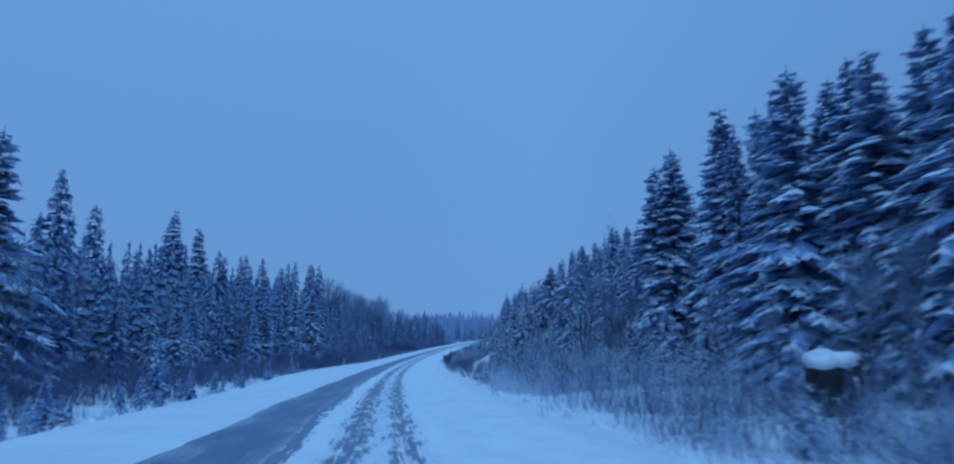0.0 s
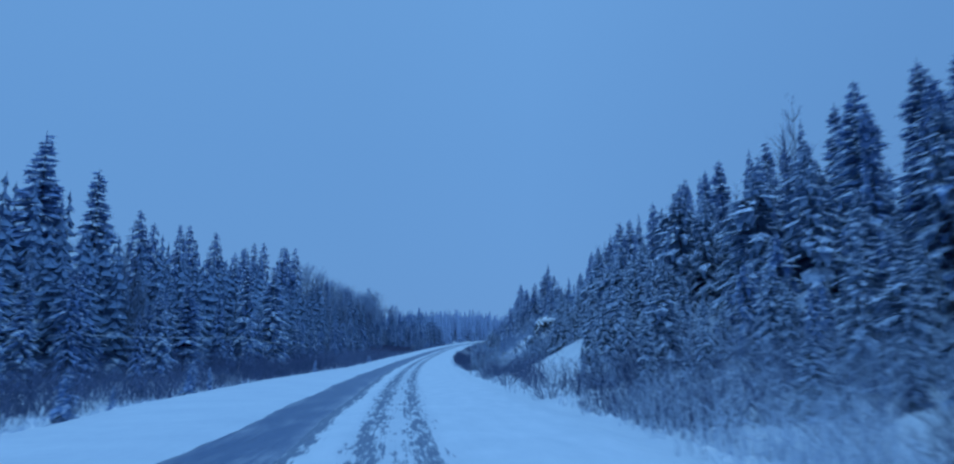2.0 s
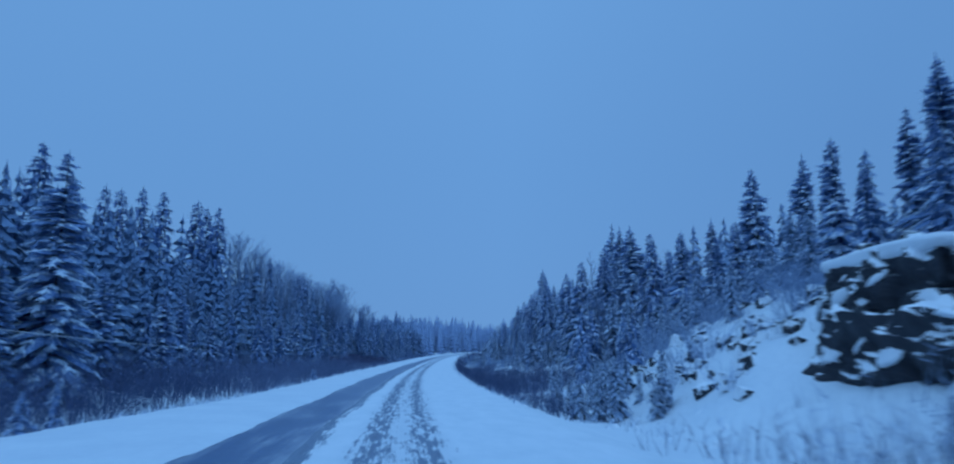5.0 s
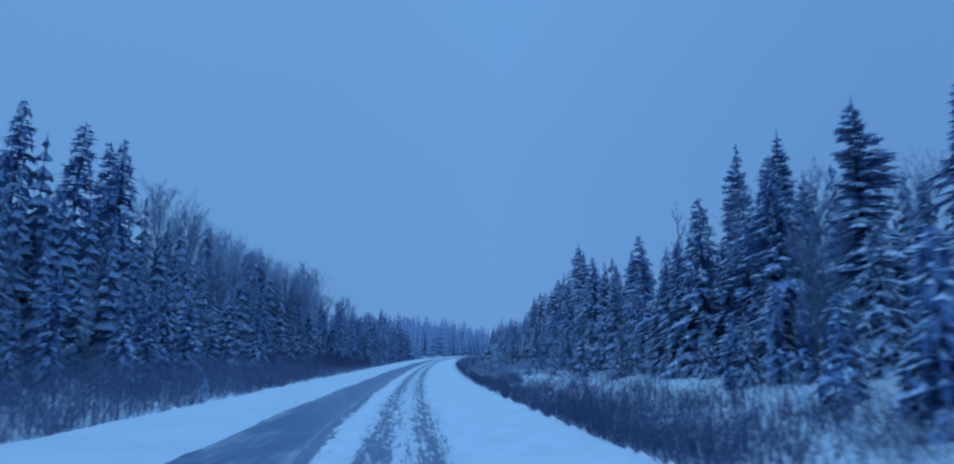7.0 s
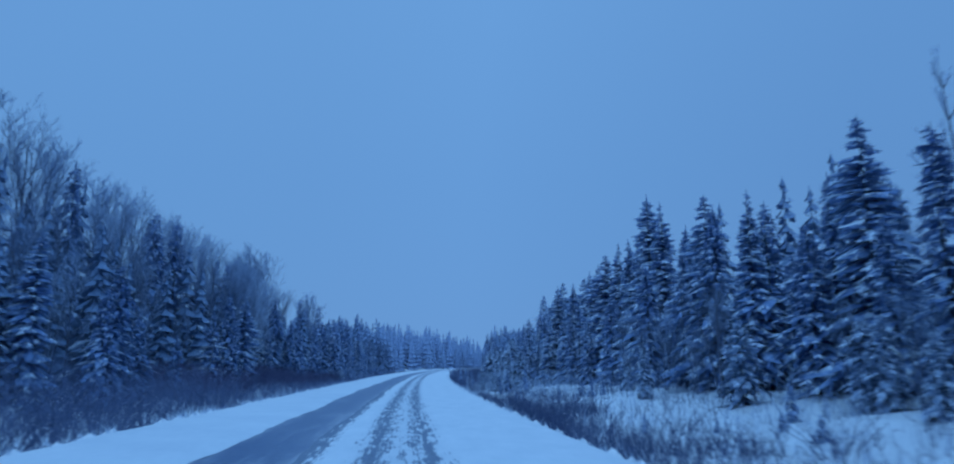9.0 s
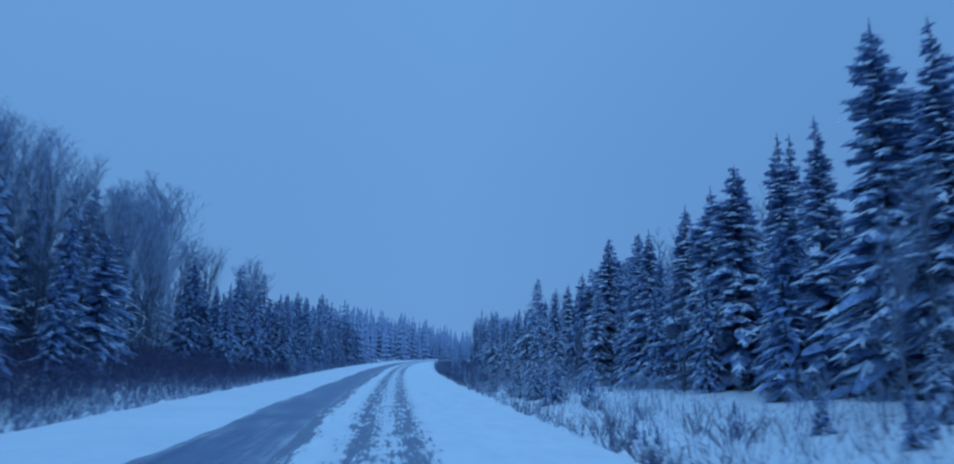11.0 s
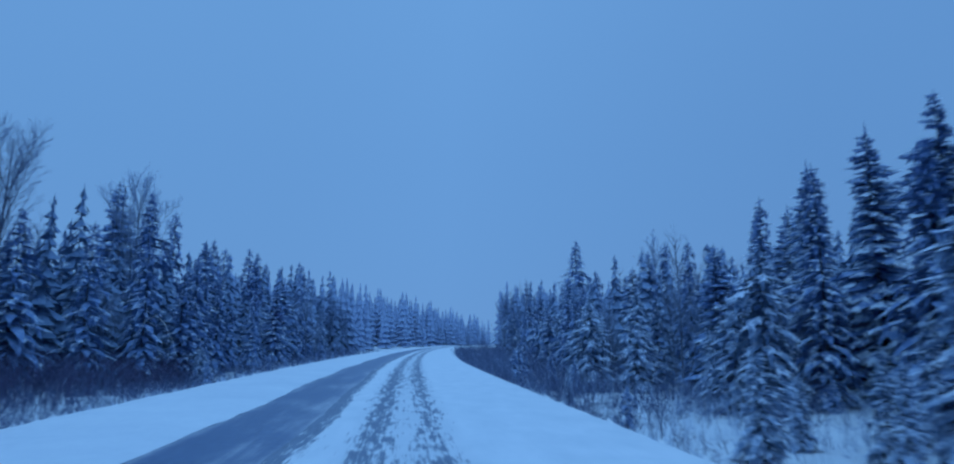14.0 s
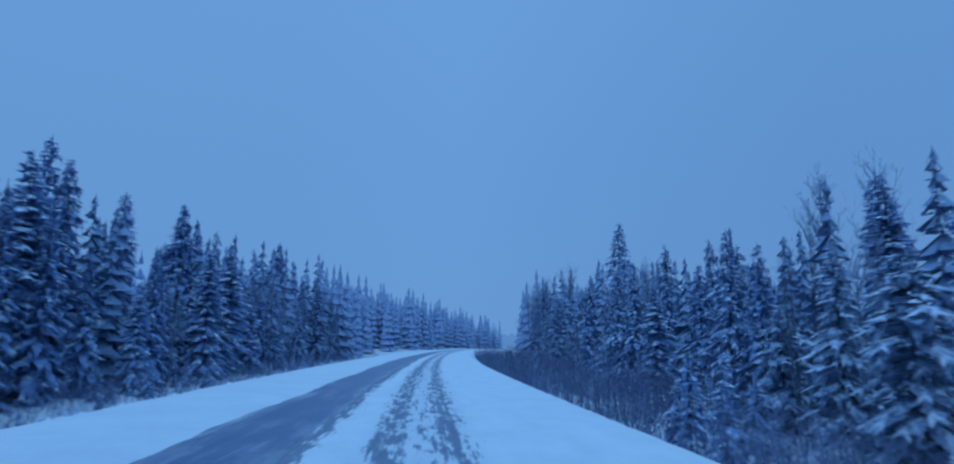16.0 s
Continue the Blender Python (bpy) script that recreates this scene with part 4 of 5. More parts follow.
for front, tops, bare, sign in ((FRONT_R, TOP_R, BARE_R, 1), (FRONT_L, TOP_L, BARE_L, -1)):
    deep, deep_snow, pale, pale_snow = Soup(), Soup(), Soup(), Soup()
    for row in range(5 if sign > 0 else 6):
        s = -14.0 + row
        while s < 470:
            s += rng.uniform(2.6, 4.8) * (1 if row else 1.15) * (1 if s < 400 else 1.3)
            d = float(table(s, front)) + sign * (row * 3.6 + rng.uniform(-1.6, 1.8))
            if not free(s, d, 1.4) or (sign > 0 and 15 < s < 34 and d < 21.0) or (sign < 0 and (299 < s < 317 and d > -27.5 or 250 < s < 267.5 and d > -24.0)):
                continue
            low = float(table(s, WIDE_R)) if sign > 0 else 0.5
            top = float(table(s, tops)) * (rng.uniform(max(low, 0.62), 1.0) if row else rng.uniform(low, 0.92))
            if sign < 0:
                top *= min(1.0, (abs(d) - 7.5) / (abs(float(table(s, REF_L))) - 7.5))
            height = max(3.5, top - float(terrain(s, d)))
            if rng.random() < float(table(s, bare)) * (0.6 if row == 0 else 1.0) and row < 3:
                stand(rng.choice(BARE), s, d, height * 1.05, P_H, rng.uniform(0, 360), rng.uniform(0.8, 1.15))
            elif row == 0:
                near = s < (350 if sign > 0 else 130) and rng.random() < (0.15 if sign > 0 else 0.35)
                stand(rng.choice(NEAR if near else DARKER if s < 420 and rng.random() < ((1.0 if s > 330 else 0.75) if sign < 0 else 0.6 if s > 325 else 0.1) else MIDDLE if s < 410 + rng.uniform(-25, 35) else HAZED), s, d, height, P_H, rng.uniform(0, 360), rng.uniform(0.92, 1.32))
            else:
                # further along, more trees take the haze-coloured needles
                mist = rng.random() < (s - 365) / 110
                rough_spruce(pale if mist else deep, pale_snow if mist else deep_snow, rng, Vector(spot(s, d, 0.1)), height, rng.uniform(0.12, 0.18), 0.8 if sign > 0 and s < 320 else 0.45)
    tagged(deep.object("spruce_wood", M_HALF_HAZE, None, "", False, deep_snow, M_TREE_SNOW), "deep spruce wood behind the forest edge dusted with snow", "woods", kind="stuff")
    tagged(pale.object("frosted_wood", M_HAZED, None, "", False, pale_snow, M_HAZED), "spruce wood behind the forest edge in pale haze colour", "woods", kind="stuff")


def far_woods(name, sign, s0, s1, front, tops, count, seed, material=None, text="far spruce woods along the road, coloured pale for haze"):
    """Woods too far off to tell the trees apart singly."""
    r = random.Random(seed)
    soup = Soup()
    for _ in range(count):
        s = r.uniform(s0, s1)
        d = float(table(s, front)) + sign * r.uniform(0, 45)
        base = Vector(spot(s, d, 0.2))
        room = float(table(s, tops)) - float(terrain(s, d))
        if s < 460 and room < 5:
            continue
        h = max(6 if s > 460 else 4, room * r.uniform(0.6, 1.05 if s > 460 else 0.92))
        levels = 9 if s > 460 else 6
        for k in range(levels):
            f = (k + 0.3) / levels
            rad = 0.15 * h * (1 - f) ** 0.85
            ph = r.uniform(0, 6.28)
            for j in range(6):
                a = ph + j * 1.047
                out = Vector((math.cos(a), math.sin(a), 0))
                q = base + Vector((0, 0, h * f + h * 0.09))
                soup.spike(q + out * (rad * r.uniform(0.8, 1.2)) - Vector((0, 0, h * 0.10)), q + Vector((0, 0, 0.35)), out.cross(Vector((0, 0, 1))), rad * 0.55)
        soup.spike(base + Vector((0, 0, h * 0.9)), base + Vector((0, 0, h * 1.04)), Vector((1, 0, 0)), 0.2)
    return tagged(soup.object(name, material or M_FAR_HAZE), text, "woods", kind="stuff")


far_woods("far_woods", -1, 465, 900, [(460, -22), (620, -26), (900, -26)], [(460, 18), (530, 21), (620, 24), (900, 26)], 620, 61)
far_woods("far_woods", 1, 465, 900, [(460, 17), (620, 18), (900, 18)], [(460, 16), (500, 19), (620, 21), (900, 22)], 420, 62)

far_woods("deep_woods", 1, -60, 462, [(-60, 38), (620, 35)], TOP_R, 750, 63, M_NEEDLES, "dark spruce woods far behind the forest edge")
far_woods("deep_woods", -1, -60, 462, [(-60, -41), (620, -43)], TOP_L, 850, 64, M_NEEDLES, "dark spruce woods far behind the forest edge")

# a closed front of snowy spruces behind the open verge on the right
for _ in range(34):
    s, d = rng.uniform(186, 264), rng.uniform(20.5, 24.0)
    if free(s, d, 1.3):
        stand(rng.choice(MIDDLE[:3]), s, d, rng.uniform(7.0, 12.5), P_H, rng.uniform(0, 360), rng.uniform(1.15, 1.5))

# frosted bare saplings mixed into the right forest's edge
for s0, s1, near_d, far_d, count in ((22, 36, 16.2, 19.5, 14), (46, 66, 15, 21, 16), (48, 104, 18, 23, 12), (168, 252, 18.5, 22, 30), (298, 352, 17, 21, 14), (352, 420, 14, 18, 8)):
    for _ in range(count):
        s, d = rng.uniform(s0, s1), rng.uniform(near_d, far_d)
        if free(s, d, 1.0):
            stand(rng.choice(BARE), s, d, rng.uniform(4.5, 9.0), P_H, rng.uniform(0, 360), rng.uniform(1.0, 1.5))

x, y, z = spot(346, 27, 0.1)
DARK_CROWN.matrix_basis = Matrix.Translation((x, y, z)) @ Matrix.Scale((10.6 - float(terrain(346, 27))) / 11.0, 4)

# half-grown snowy spruces: a sloping edge before the tall wood on the right
def laden(s, d, h):
    stand(rng.choice(LADEN), s, d, h, LADEN_H, rng.uniform(0, 360), rng.uniform(0.85, 1.2), 0.1)


s = 36.0
while s < 124:
    s += rng.uniform(1.6, 3.0)
    d = rng.uniform(18.5, 23.0)
    laden(s, d, max(4.0, float(table(s, TOP_R)) * rng.uniform(0.55, 0.82) - float(terrain(s, d))))
for _ in range(30):
    s, d = rng.uniform(37, 84), rng.uniform(14.0, 19.0)
    if free(s, d, 1.3):
        laden(s, d, rng.uniform(1.8, 3.4) + 0.55 * (d - 14))
for _ in range(60):
    s = rng.uniform(103, 121.5)
    d = rng.uniform(11.0, 18.5)
    if s - 104 < (15.5 - d) * 0.8 or s > 105.0 + 1.7 * (d - 9) or not free(s, d, 1.2):
        continue
    laden(s, d, rng.uniform(2.0, 3.7) + 0.3 * (d - 11))
for _ in range(30):
    s, d = rng.uniform(90, 107), rng.uniform(14.8, 19.5)
    if free(s, d, 1.2):
        laden(s, d, rng.uniform(2.0, 4.6))
for s, d, h in [(116.5, 15.8, 3.6), (118.5, 16.4, 3.8), (114.5, 15.4, 3.6), (117.0, 10.6, 1.4), (119.2, 11.0, 1.3), (103.6, 13.7, 3.5), (105.2, 13.1, 3.2), (101.6, 15.6, 3.8), (99.5, 16.2, 3.2), (97.0, 16.6, 3.4), (76.5, 11.6, 3.6), (79.0, 13.4, 4.2), (74.0, 13.5, 3.6), (72.0, 11.8, 2.6), (81.5, 15.5, 4.0), (82.5, 12.6, 3.8), (84.5, 14.6, 4.4), (87.0, 16.4, 4.6), (80.5, 11.2, 2.4), (85.5, 13.2, 4.6), (89.0, 13.9, 5.0), (87.5, 15.4, 6.0), (91.0, 15.8, 5.2), (90.6, 13.6, 3.2), (86.8, 12.4, 3.4), (84, 11.0, 2.6), (86, 10.8, 2.0), (82, 10.6, 2.4), (88.2, 11.8, 2.6), (292, 11.2, 3.3), (287.5, 10.6, 2.6), (288.5, 12.0, 2.8), (283.5, 10.8, 3.0), (285, 12.4, 3.3), (280.5, 10.6, 3.0), (282.5, 12.4, 3.3), (278.5, 11.8, 3.2),
                (303.5, 10.4, 3.2), (300, 12.5, 3.0), (303, 14.0, 3.4), (306, 13.0, 2.6), (299, 14.5, 3.2), (322, 8.8, 2.2), (339, 14.0, 6.8), (341.5, 15.5, 6.2), (350, 15.5, 5.6), (18.2, 11.0, 1.7), (64, 12.6, 2.6), (58, 13.2, 2.4), (344, -16.8, 3.5), (326.8, 9.7, 1.9)]:
    laden(s, d, h)
for _ in range(62):
    s = rng.uniform(87, 113)
    d = rng.uniform(12.9 if s < 103 else 13.7, 18.0)
    if free(s, d, 1.0):
        laden(s, d, rng.uniform(1.6, 3.2) + 0.3 * (d - 13))
for _ in range(26):
    s, d = rng.uniform(150, 250), rng.uniform(16.5, 21.0)
    if free(s, d, 1.3):
        laden(s, d, rng.uniform(3.0, 7.0))

for _ in range(20):
    s, d = rng.uniform(296, 365), rng.uniform(15.0, 19.0)
    if free(s, d, 1.5):
        laden(s, d, rng.uniform(4.0, 8.0))

# ---- verges: young trees, shrubs, grass ----
for s, d, h in ([(35.6, -10.2, 3.1), (30, -11.6, 1.2), (26, -11.0, 1.4), (21, -11.5, 1.6), (18, -11.2, 1.8), (38, -12.5, 1.4), (42, -11, 1.6), (48, -12, 2.0),
                (52, -11, 1.3), (57, -10.8, 1.5), (62, -12, 1.6), (24, -13, 2.2), (69.5, -11.2, 1.8), (86, -11.8, 1.7), (88.5, -12.3, 2.1), (91, -12.0, 1.5), (78.5, -13.0, 1.2), (64, -12.8, 1.4), (128, -10.8, 1.3), (131, -11.2, 1.6), (186, -10.4, 1.4), (188, -11.0, 1.7)]
               + [(rng.uniform(14, 60), rng.uniform(-16.5, -11.2), rng.uniform(1.0, 2.6)) for _ in range(22)]):
    stand(rng.choice(YOUNG), s, d, h, 2.4, rng.uniform(0, 360), rng.uniform(0.9, 1.3), 0.05)
for s, d, h in [(331.5, -12.7, 2.6), (334, 11.7, 2.4), (349, 10.5, 2.2), (345, 12, 2.8), (281, 11, 2.2), (277, 11.5, 2.6), (284, 12.5, 2.6), (275, 13.5, 3.0), (290, 13, 3.2), (344, 9.2, 3.6), (338, 8.0, 3.2)]:
    stand(rng.choice(YOUNG), s, d, h, 2.4, rng.uniform(0, 360), rng.uniform(0.9, 1.3), 0.05)
for _ in range(48):
    s = rng.choice((rng.uniform(55, 80), rng.uniform(80, 165)))
    d = rng.uniform(15.5, 22) if s < 114 or s > 152 else rng.uniform(20.5, 24)
    stand(rng.choice(YOUNG), s, d, rng.uniform(1.6, 5.0), 2.4, rng.uniform(0, 360), rng.uniform(0.8, 1.2), 0.05)
for _ in range(14):
    stand(rng.choice(YOUNG), rng.uniform(96, 118), rng.uniform(17, 21), rng.uniform(2.6, 6.0), 2.4, rng.uniform(0, 360), rng.uniform(1.0, 1.3), 0.05)
for _ in range(14):
    stand(rng.choice(YOUNG), rng.uniform(146, 185), rng.uniform(13, 20), rng.uniform(2.6, 5.5), 2.4, rng.uniform(0, 360), rng.uniform(1.0, 1.3), 0.05)
for _ in range(45):
    s = rng.uniform(340, 430)
    stand(rng.choice(YOUNG), s, rng.uniform(-18, -11.5), rng.uniform(0.8, 2.2), 2.4, rng.uniform(0, 360), rng.uniform(0.9, 1.4), 0.05)
for _ in range(25):
    s = rng.uniform(170, 330)
    stand(rng.choice(YOUNG), s, rng.uniform(9, 18), rng.uniform(0.7, 1.8), 2.4, rng.uniform(0, 360), rng.uniform(0.9, 1.4), 0.05)

for _ in range(110):
    s = rng.choice((rng.uniform(50, 105), rng.uniform(145, 345), rng.uniform(145, 345)))
    if 84 < s < 145:
        continue
    stand(rng.choice(BRUSH[:2]), s, rng.uniform(11, 15) if 248 < s < 325 else rng.uniform(7.6, 13.5) if s > 80 else rng.uniform(9.5, 13.5), rng.uniform(0.7, 1.5), 1.4, rng.uniform(0, 360), rng.uniform(0.8, 1.4), 0.02)
for _ in range(7):
    stand(rng.choice(BRUSH[:2]), rng.uniform(84, 108), rng.uniform(6.8, 8.6), rng.uniform(0.8, 1.9), 1.4, rng.uniform(0, 360), rng.uniform(0.6, 1.0), 0.02)
for _ in range(50):
    s = rng.choice((rng.uniform(4, 20), rng.uniform(36, 84), rng.uniform(36, 84)))
    stand(rng.choice(BRUSH), s, rng.uniform(10, 18), rng.uniform(1.2, 2.4), 1.4, rng.uniform(0, 360), rng.uniform(0.8, 1.2), 0.02)
for _ in range(40):
    s = rng.uniform(345, 440)
    stand(rng.choice(BRUSH), s, rng.uniform(6.8, 13), rng.uniform(1.2, 2.6), 1.4, rng.uniform(0, 360), rng.uniform(0.8, 1.2), 0.02)
for _ in range(90):
    s = rng.uniform(5, 345)
    f = float(table(s, FRONT_L))
    stand(rng.choice(BRUSH[:2]), s, rng.uniform(f + 1, min(f + (13 if s < 245 else 4), -14.0 if s < 165 else -11.5)), rng.uniform(1.3, 2.6), 1.4, rng.uniform(0, 360), rng.uniform(0.9, 1.4), 0.02)


def undergrowth(name, sign, front, near_d, s0, s1, count, low, high, seed, material=None, clump=0.0):
    """Tangled leafless stems at the forest's foot, too fine to tell apart."""
    r = random.Random(seed)
    soup = Soup()
    for _ in range(count):
        s = r.uniform(s0, s1)
        f = float(table(s, front))
        d = f + sign * (4.0 - r.random() ** 1.3 * (abs(f) + 4.0 - near_d))
        h = r.uniform(low, high)
        if clump and float(ripple(s, d, 6.0, seed)) < clump * r.uniform(-0.1, 0.3):
            continue
        if sign > 0 and (s < 23.5 and 0.50 < d / s < 0.80 and h > 1.25 or 122 < s < 140 and d < 19.5 or s > 109 + 1.7 * (d - 9) and s < 140 and h > 1.7):
            continue
        p = Vector(spot(s, d, 0.05))
        top = p + Vector((r.uniform(-0.5, 0.5), r.uniform(-0.5, 0.5), h))
        soup.spike(p, top, Vector((r.uniform(-1, 1), r.uniform(-1, 1), 0)).normalized(), 0.022)
        for _ in range(4):
            q = p.lerp(top, r.uniform(0.06, 0.95))
            w = Vector((r.uniform(-1, 1), r.uniform(-1, 1), r.uniform(0.1, 1.2))) * (0.35 * h)
            soup.spike(q, q + w, w.orthogonal().normalized(), 0.016)
    return tagged(soup.object(name, material or M_WILLOW), "tangled leafless brush at the forest's foot", "brush", kind="stuff")


undergrowth("forest_brush", -1, FRONT_L, 13.0, 0, 22, 900, 1.0, 2.6, 91)
undergrowth("forest_brush", -1, FRONT_L, 16.5, 22, 72, 2200, 1.0, 3.0, 113)
undergrowth("forest_brush", -1, FRONT_L, 15.6, 72, 112, 2400, 0.8, 2.2, 114)
undergrowth("forest_brush", -1, FRONT_L, 13.2, 110, 165, 3300, 1.0, 3.0, 96)
undergrowth("forest_brush", -1, FRONT_L, 11.4, 165, 245, 4900, 1.0, 3.0, 136)
undergrowth("forest_brush", -1, FRONT_L, 17.2, 245, 285, 2600, 1.0, 2.6, 120, M_BUD)
undergrowth("frosted_brush", -1, [(0, -17)], 11.0, 245, 345, 550, 0.4, 1.1, 121, M_SNOWY_TWIG)
undergrowth("forest_brush", -1, [(0, -16)], 10.8, 250, 345, 3600, 0.5, 1.4, 122)
undergrowth("forest_brush", -1, FRONT_L, 16.8, 285, 345, 4600, 0.9, 2.4, 97, M_BUD)
undergrowth("forest_brush", -1, FRONT_L, 12.0, 345, 470, 2500, 0.8, 2.0, 92)
undergrowth("frosted_brush", 1, [(0, 18.5), (44, 18.5), (54, 21), (84, 21)], 11.4, 4, 84, 2100, 1.2, 3.6, 93, M_SNOWY_TWIG, 0.8)
undergrowth("frosted_brush", 1, [(0, 18.5), (44, 18.5), (54, 21), (84, 21)], 11.0, 4, 84, 2700, 1.0, 3.4, 124, M_TWIG, 0.8)
undergrowth("forest_brush", 1, [(0, 13.5)], 9.6, 22, 60, 1500, 0.7, 1.9, 138, M_WILLOW, 1.3)
undergrowth("frosted_brush", 1, FRONT_R, 9.4, 105, 122, 3000, 1.0, 3.2, 98, M_TWIG)
undergrowth("frosted_brush", 1, [(0, 15.5)], 8.8, 14, 36, 380, 0.8, 2.2, 119, M_TWIG)
undergrowth("frosted_brush", 1, [(0, 11.5)], 9.2, 15, 32, 300, 0.7, 1.25, 112)
undergrowth("frosted_brush", 1, [(0, 12.0)], 8.8, 15, 30, 420, 0.6, 1.2, 115, M_SNOWY_TWIG)
undergrowth("frosted_brush", 1, [(0, 11.0)], 7.4, 105.5, 119, 900, 1.0, 2.4, 110, M_SNOWY_TWIG)
undergrowth("frosted_brush", 1, [(0, 11.0)], 7.2, 106, 118, 450, 0.8, 1.6, 111)
undergrowth("forest_brush", 1, [(0, 11.5)], 8.8, 64, 85, 1000, 0.7, 1.8, 116)
undergrowth("frosted_brush", 1, [(0, 12.5)], 9.0, 43, 64, 2300, 0.8, 2.6, 117, M_SNOWY_TWIG, 0.8)
undergrowth("frosted_brush", 1, [(0, 12.5)], 9.0, 64, 85, 700, 0.8, 2.2, 125, M_TWIG)
undergrowth("forest_brush", 1, [(0, 11.0)], 7.2, 163, 195, 2000, 0.6, 1.4, 118)
undergrowth("frosted_brush", 1, FRONT_R, 9.0, 148, 252, 2200, 0.7, 1.8, 94, M_TWIG, 1.0)
undergrowth("forest_brush", 1, FRONT_R, 8.5, 150, 258, 4200, 0.5, 1.5, 126, M_WILLOW, 1.0)
undergrowth("forest_brush", 1, [(0, 8.0)], 6.4, 168, 240, 3000, 0.5, 1.3, 130, M_WILLOW, 0.6)
undergrowth("frosted_brush", 1, FRONT_R, 12.0, 252, 345, 3600, 0.8, 2.2, 99, M_TWIG, 0.8)
undergrowth("frosted_brush", 1, [(0, 16.0)], 8.8, 282, 318, 1000, 0.5, 1.5, 127, M_SNOWY_TWIG, 0.8)
undergrowth("forest_brush", 1, [(0, 15.0)], 8.8, 306, 333, 1700, 0.5, 1.6, 137, M_WILLOW, 0.8)
undergrowth("forest_brush", 1, [(0, 17.0)], 8.4, 331, 356, 2600, 0.8, 2.0, 129, M_WILLOW, 0.7)
undergrowth("forest_brush", 1, FRONT_R, 6.6, 330, 470, 4200, 1.0, 2.4, 95)
undergrowth("frosted_brush", 1, FRONT_R, 6.8, 326, 470, 600, 1.0, 2.4, 123, M_TWIG)
undergrowth("forest_brush", 1, [(0, 9.5), (470, 9.5)], 6.8, 350, 480, 3600, 1.6, 3.1, 128, M_WILLOW, 0.6)
EDGE_R = [(0, 9.6), (30, 9.2), (60, 8.2), (100, 7.8), (125, 8.0), (140, 6.6), (160, 5.9), (470, 5.9)]
EDGE_WIDE = [(0, 3.0), (60, 3.0), (85, 2.2), (106, 3.2), (122, 3.2), (128, 1.6), (138, 1.6), (150, 5.0), (280, 4.0), (340, 6.0), (470, 8.0)]

EDGE_DENSE = [(0, 0.4), (60, 0.6), (80, 1.0), (112, 1.0), (119, 0.6), (122, 0.25), (128, 0.1), (137, 0.12), (142, 0.45), (160, 0.6), (172, 1.0), (250, 1.0), (264, 0.10), (292, 0.12), (301, 0.75), (326, 1.0), (470, 1.0)]


def edge_brush(name, s0, s1, count, low, high, seed, material, label):
    """A hedge of leafless stems just past the shoulder's edge."""
    r = random.Random(seed)
    soup = Soup()
    for _ in range(count):
        s = r.uniform(s0, s1)
        if r.random() > float(table(s, EDGE_DENSE)) or math.sin(s * 0.37) + math.sin(s * 0.11 + 2) < -1.0 + r.random() * 0.6:
            continue
        out = r.random() ** 1.5
        d = float(table(s, EDGE_R)) + out * float(table(s, EDGE_WIDE))
        if out > 0.45 and float(ripple(s, d, 4.0, seed)) < r.uniform(-0.1, 0.35):
            continue
        p = Vector(spot(s, d, 0.05))
        h = r.uniform(low, high) * (0.8 + 0.3 * math.sin(s * 0.23))
        top = p + Vector((r.uniform(-0.4, 0.4), r.uniform(-0.4, 0.4), h))
        soup.spike(p, top, Vector((r.uniform(-1, 1), r.uniform(-1, 1), 0)).normalized(), 0.02)
        for _ in range(4):
            q = p.lerp(top, r.uniform(0.25, 0.95))
            w = Vector((r.uniform(-1, 1), r.uniform(-1, 1), r.uniform(0.3, 1.3))) * (0.30 * h)
            soup.spike(q, q + w, w.orthogonal().normalized(), 0.014)
    return tagged(soup.object(name, material), label, "brush", kind="stuff")


EDGE_LABEL = "dark leafless brush along the edge of the snowy shoulder"
edge_brush("edge_brush", 4, 44, 800, 0.7, 1.7, 101, M_TWIG, "pale frosted brush along the edge of the snowy shoulder")
edge_brush("edge_brush", 44, 70, 1000, 0.8, 2.0, 106, M_SNOWY_TWIG, "snowy brush along the edge of the smooth shoulder")
edge_brush("edge_brush", 62, 135, 2000, 0.7, 1.7, 104, M_WILLOW, EDGE_LABEL)
edge_brush("edge_brush", 130, 330, 10500, 0.6, 1.4, 102, M_WILLOW, EDGE_LABEL)
edge_brush("edge_brush", 325, 470, 1900, 0.7, 1.9, 103, M_WILLOW, EDGE_LABEL)
edge_brush("edge_brush", 325, 470, 700, 0.8, 2.3, 105, M_TWIG, "pale frosted brush along the edge of the snowy shoulder")


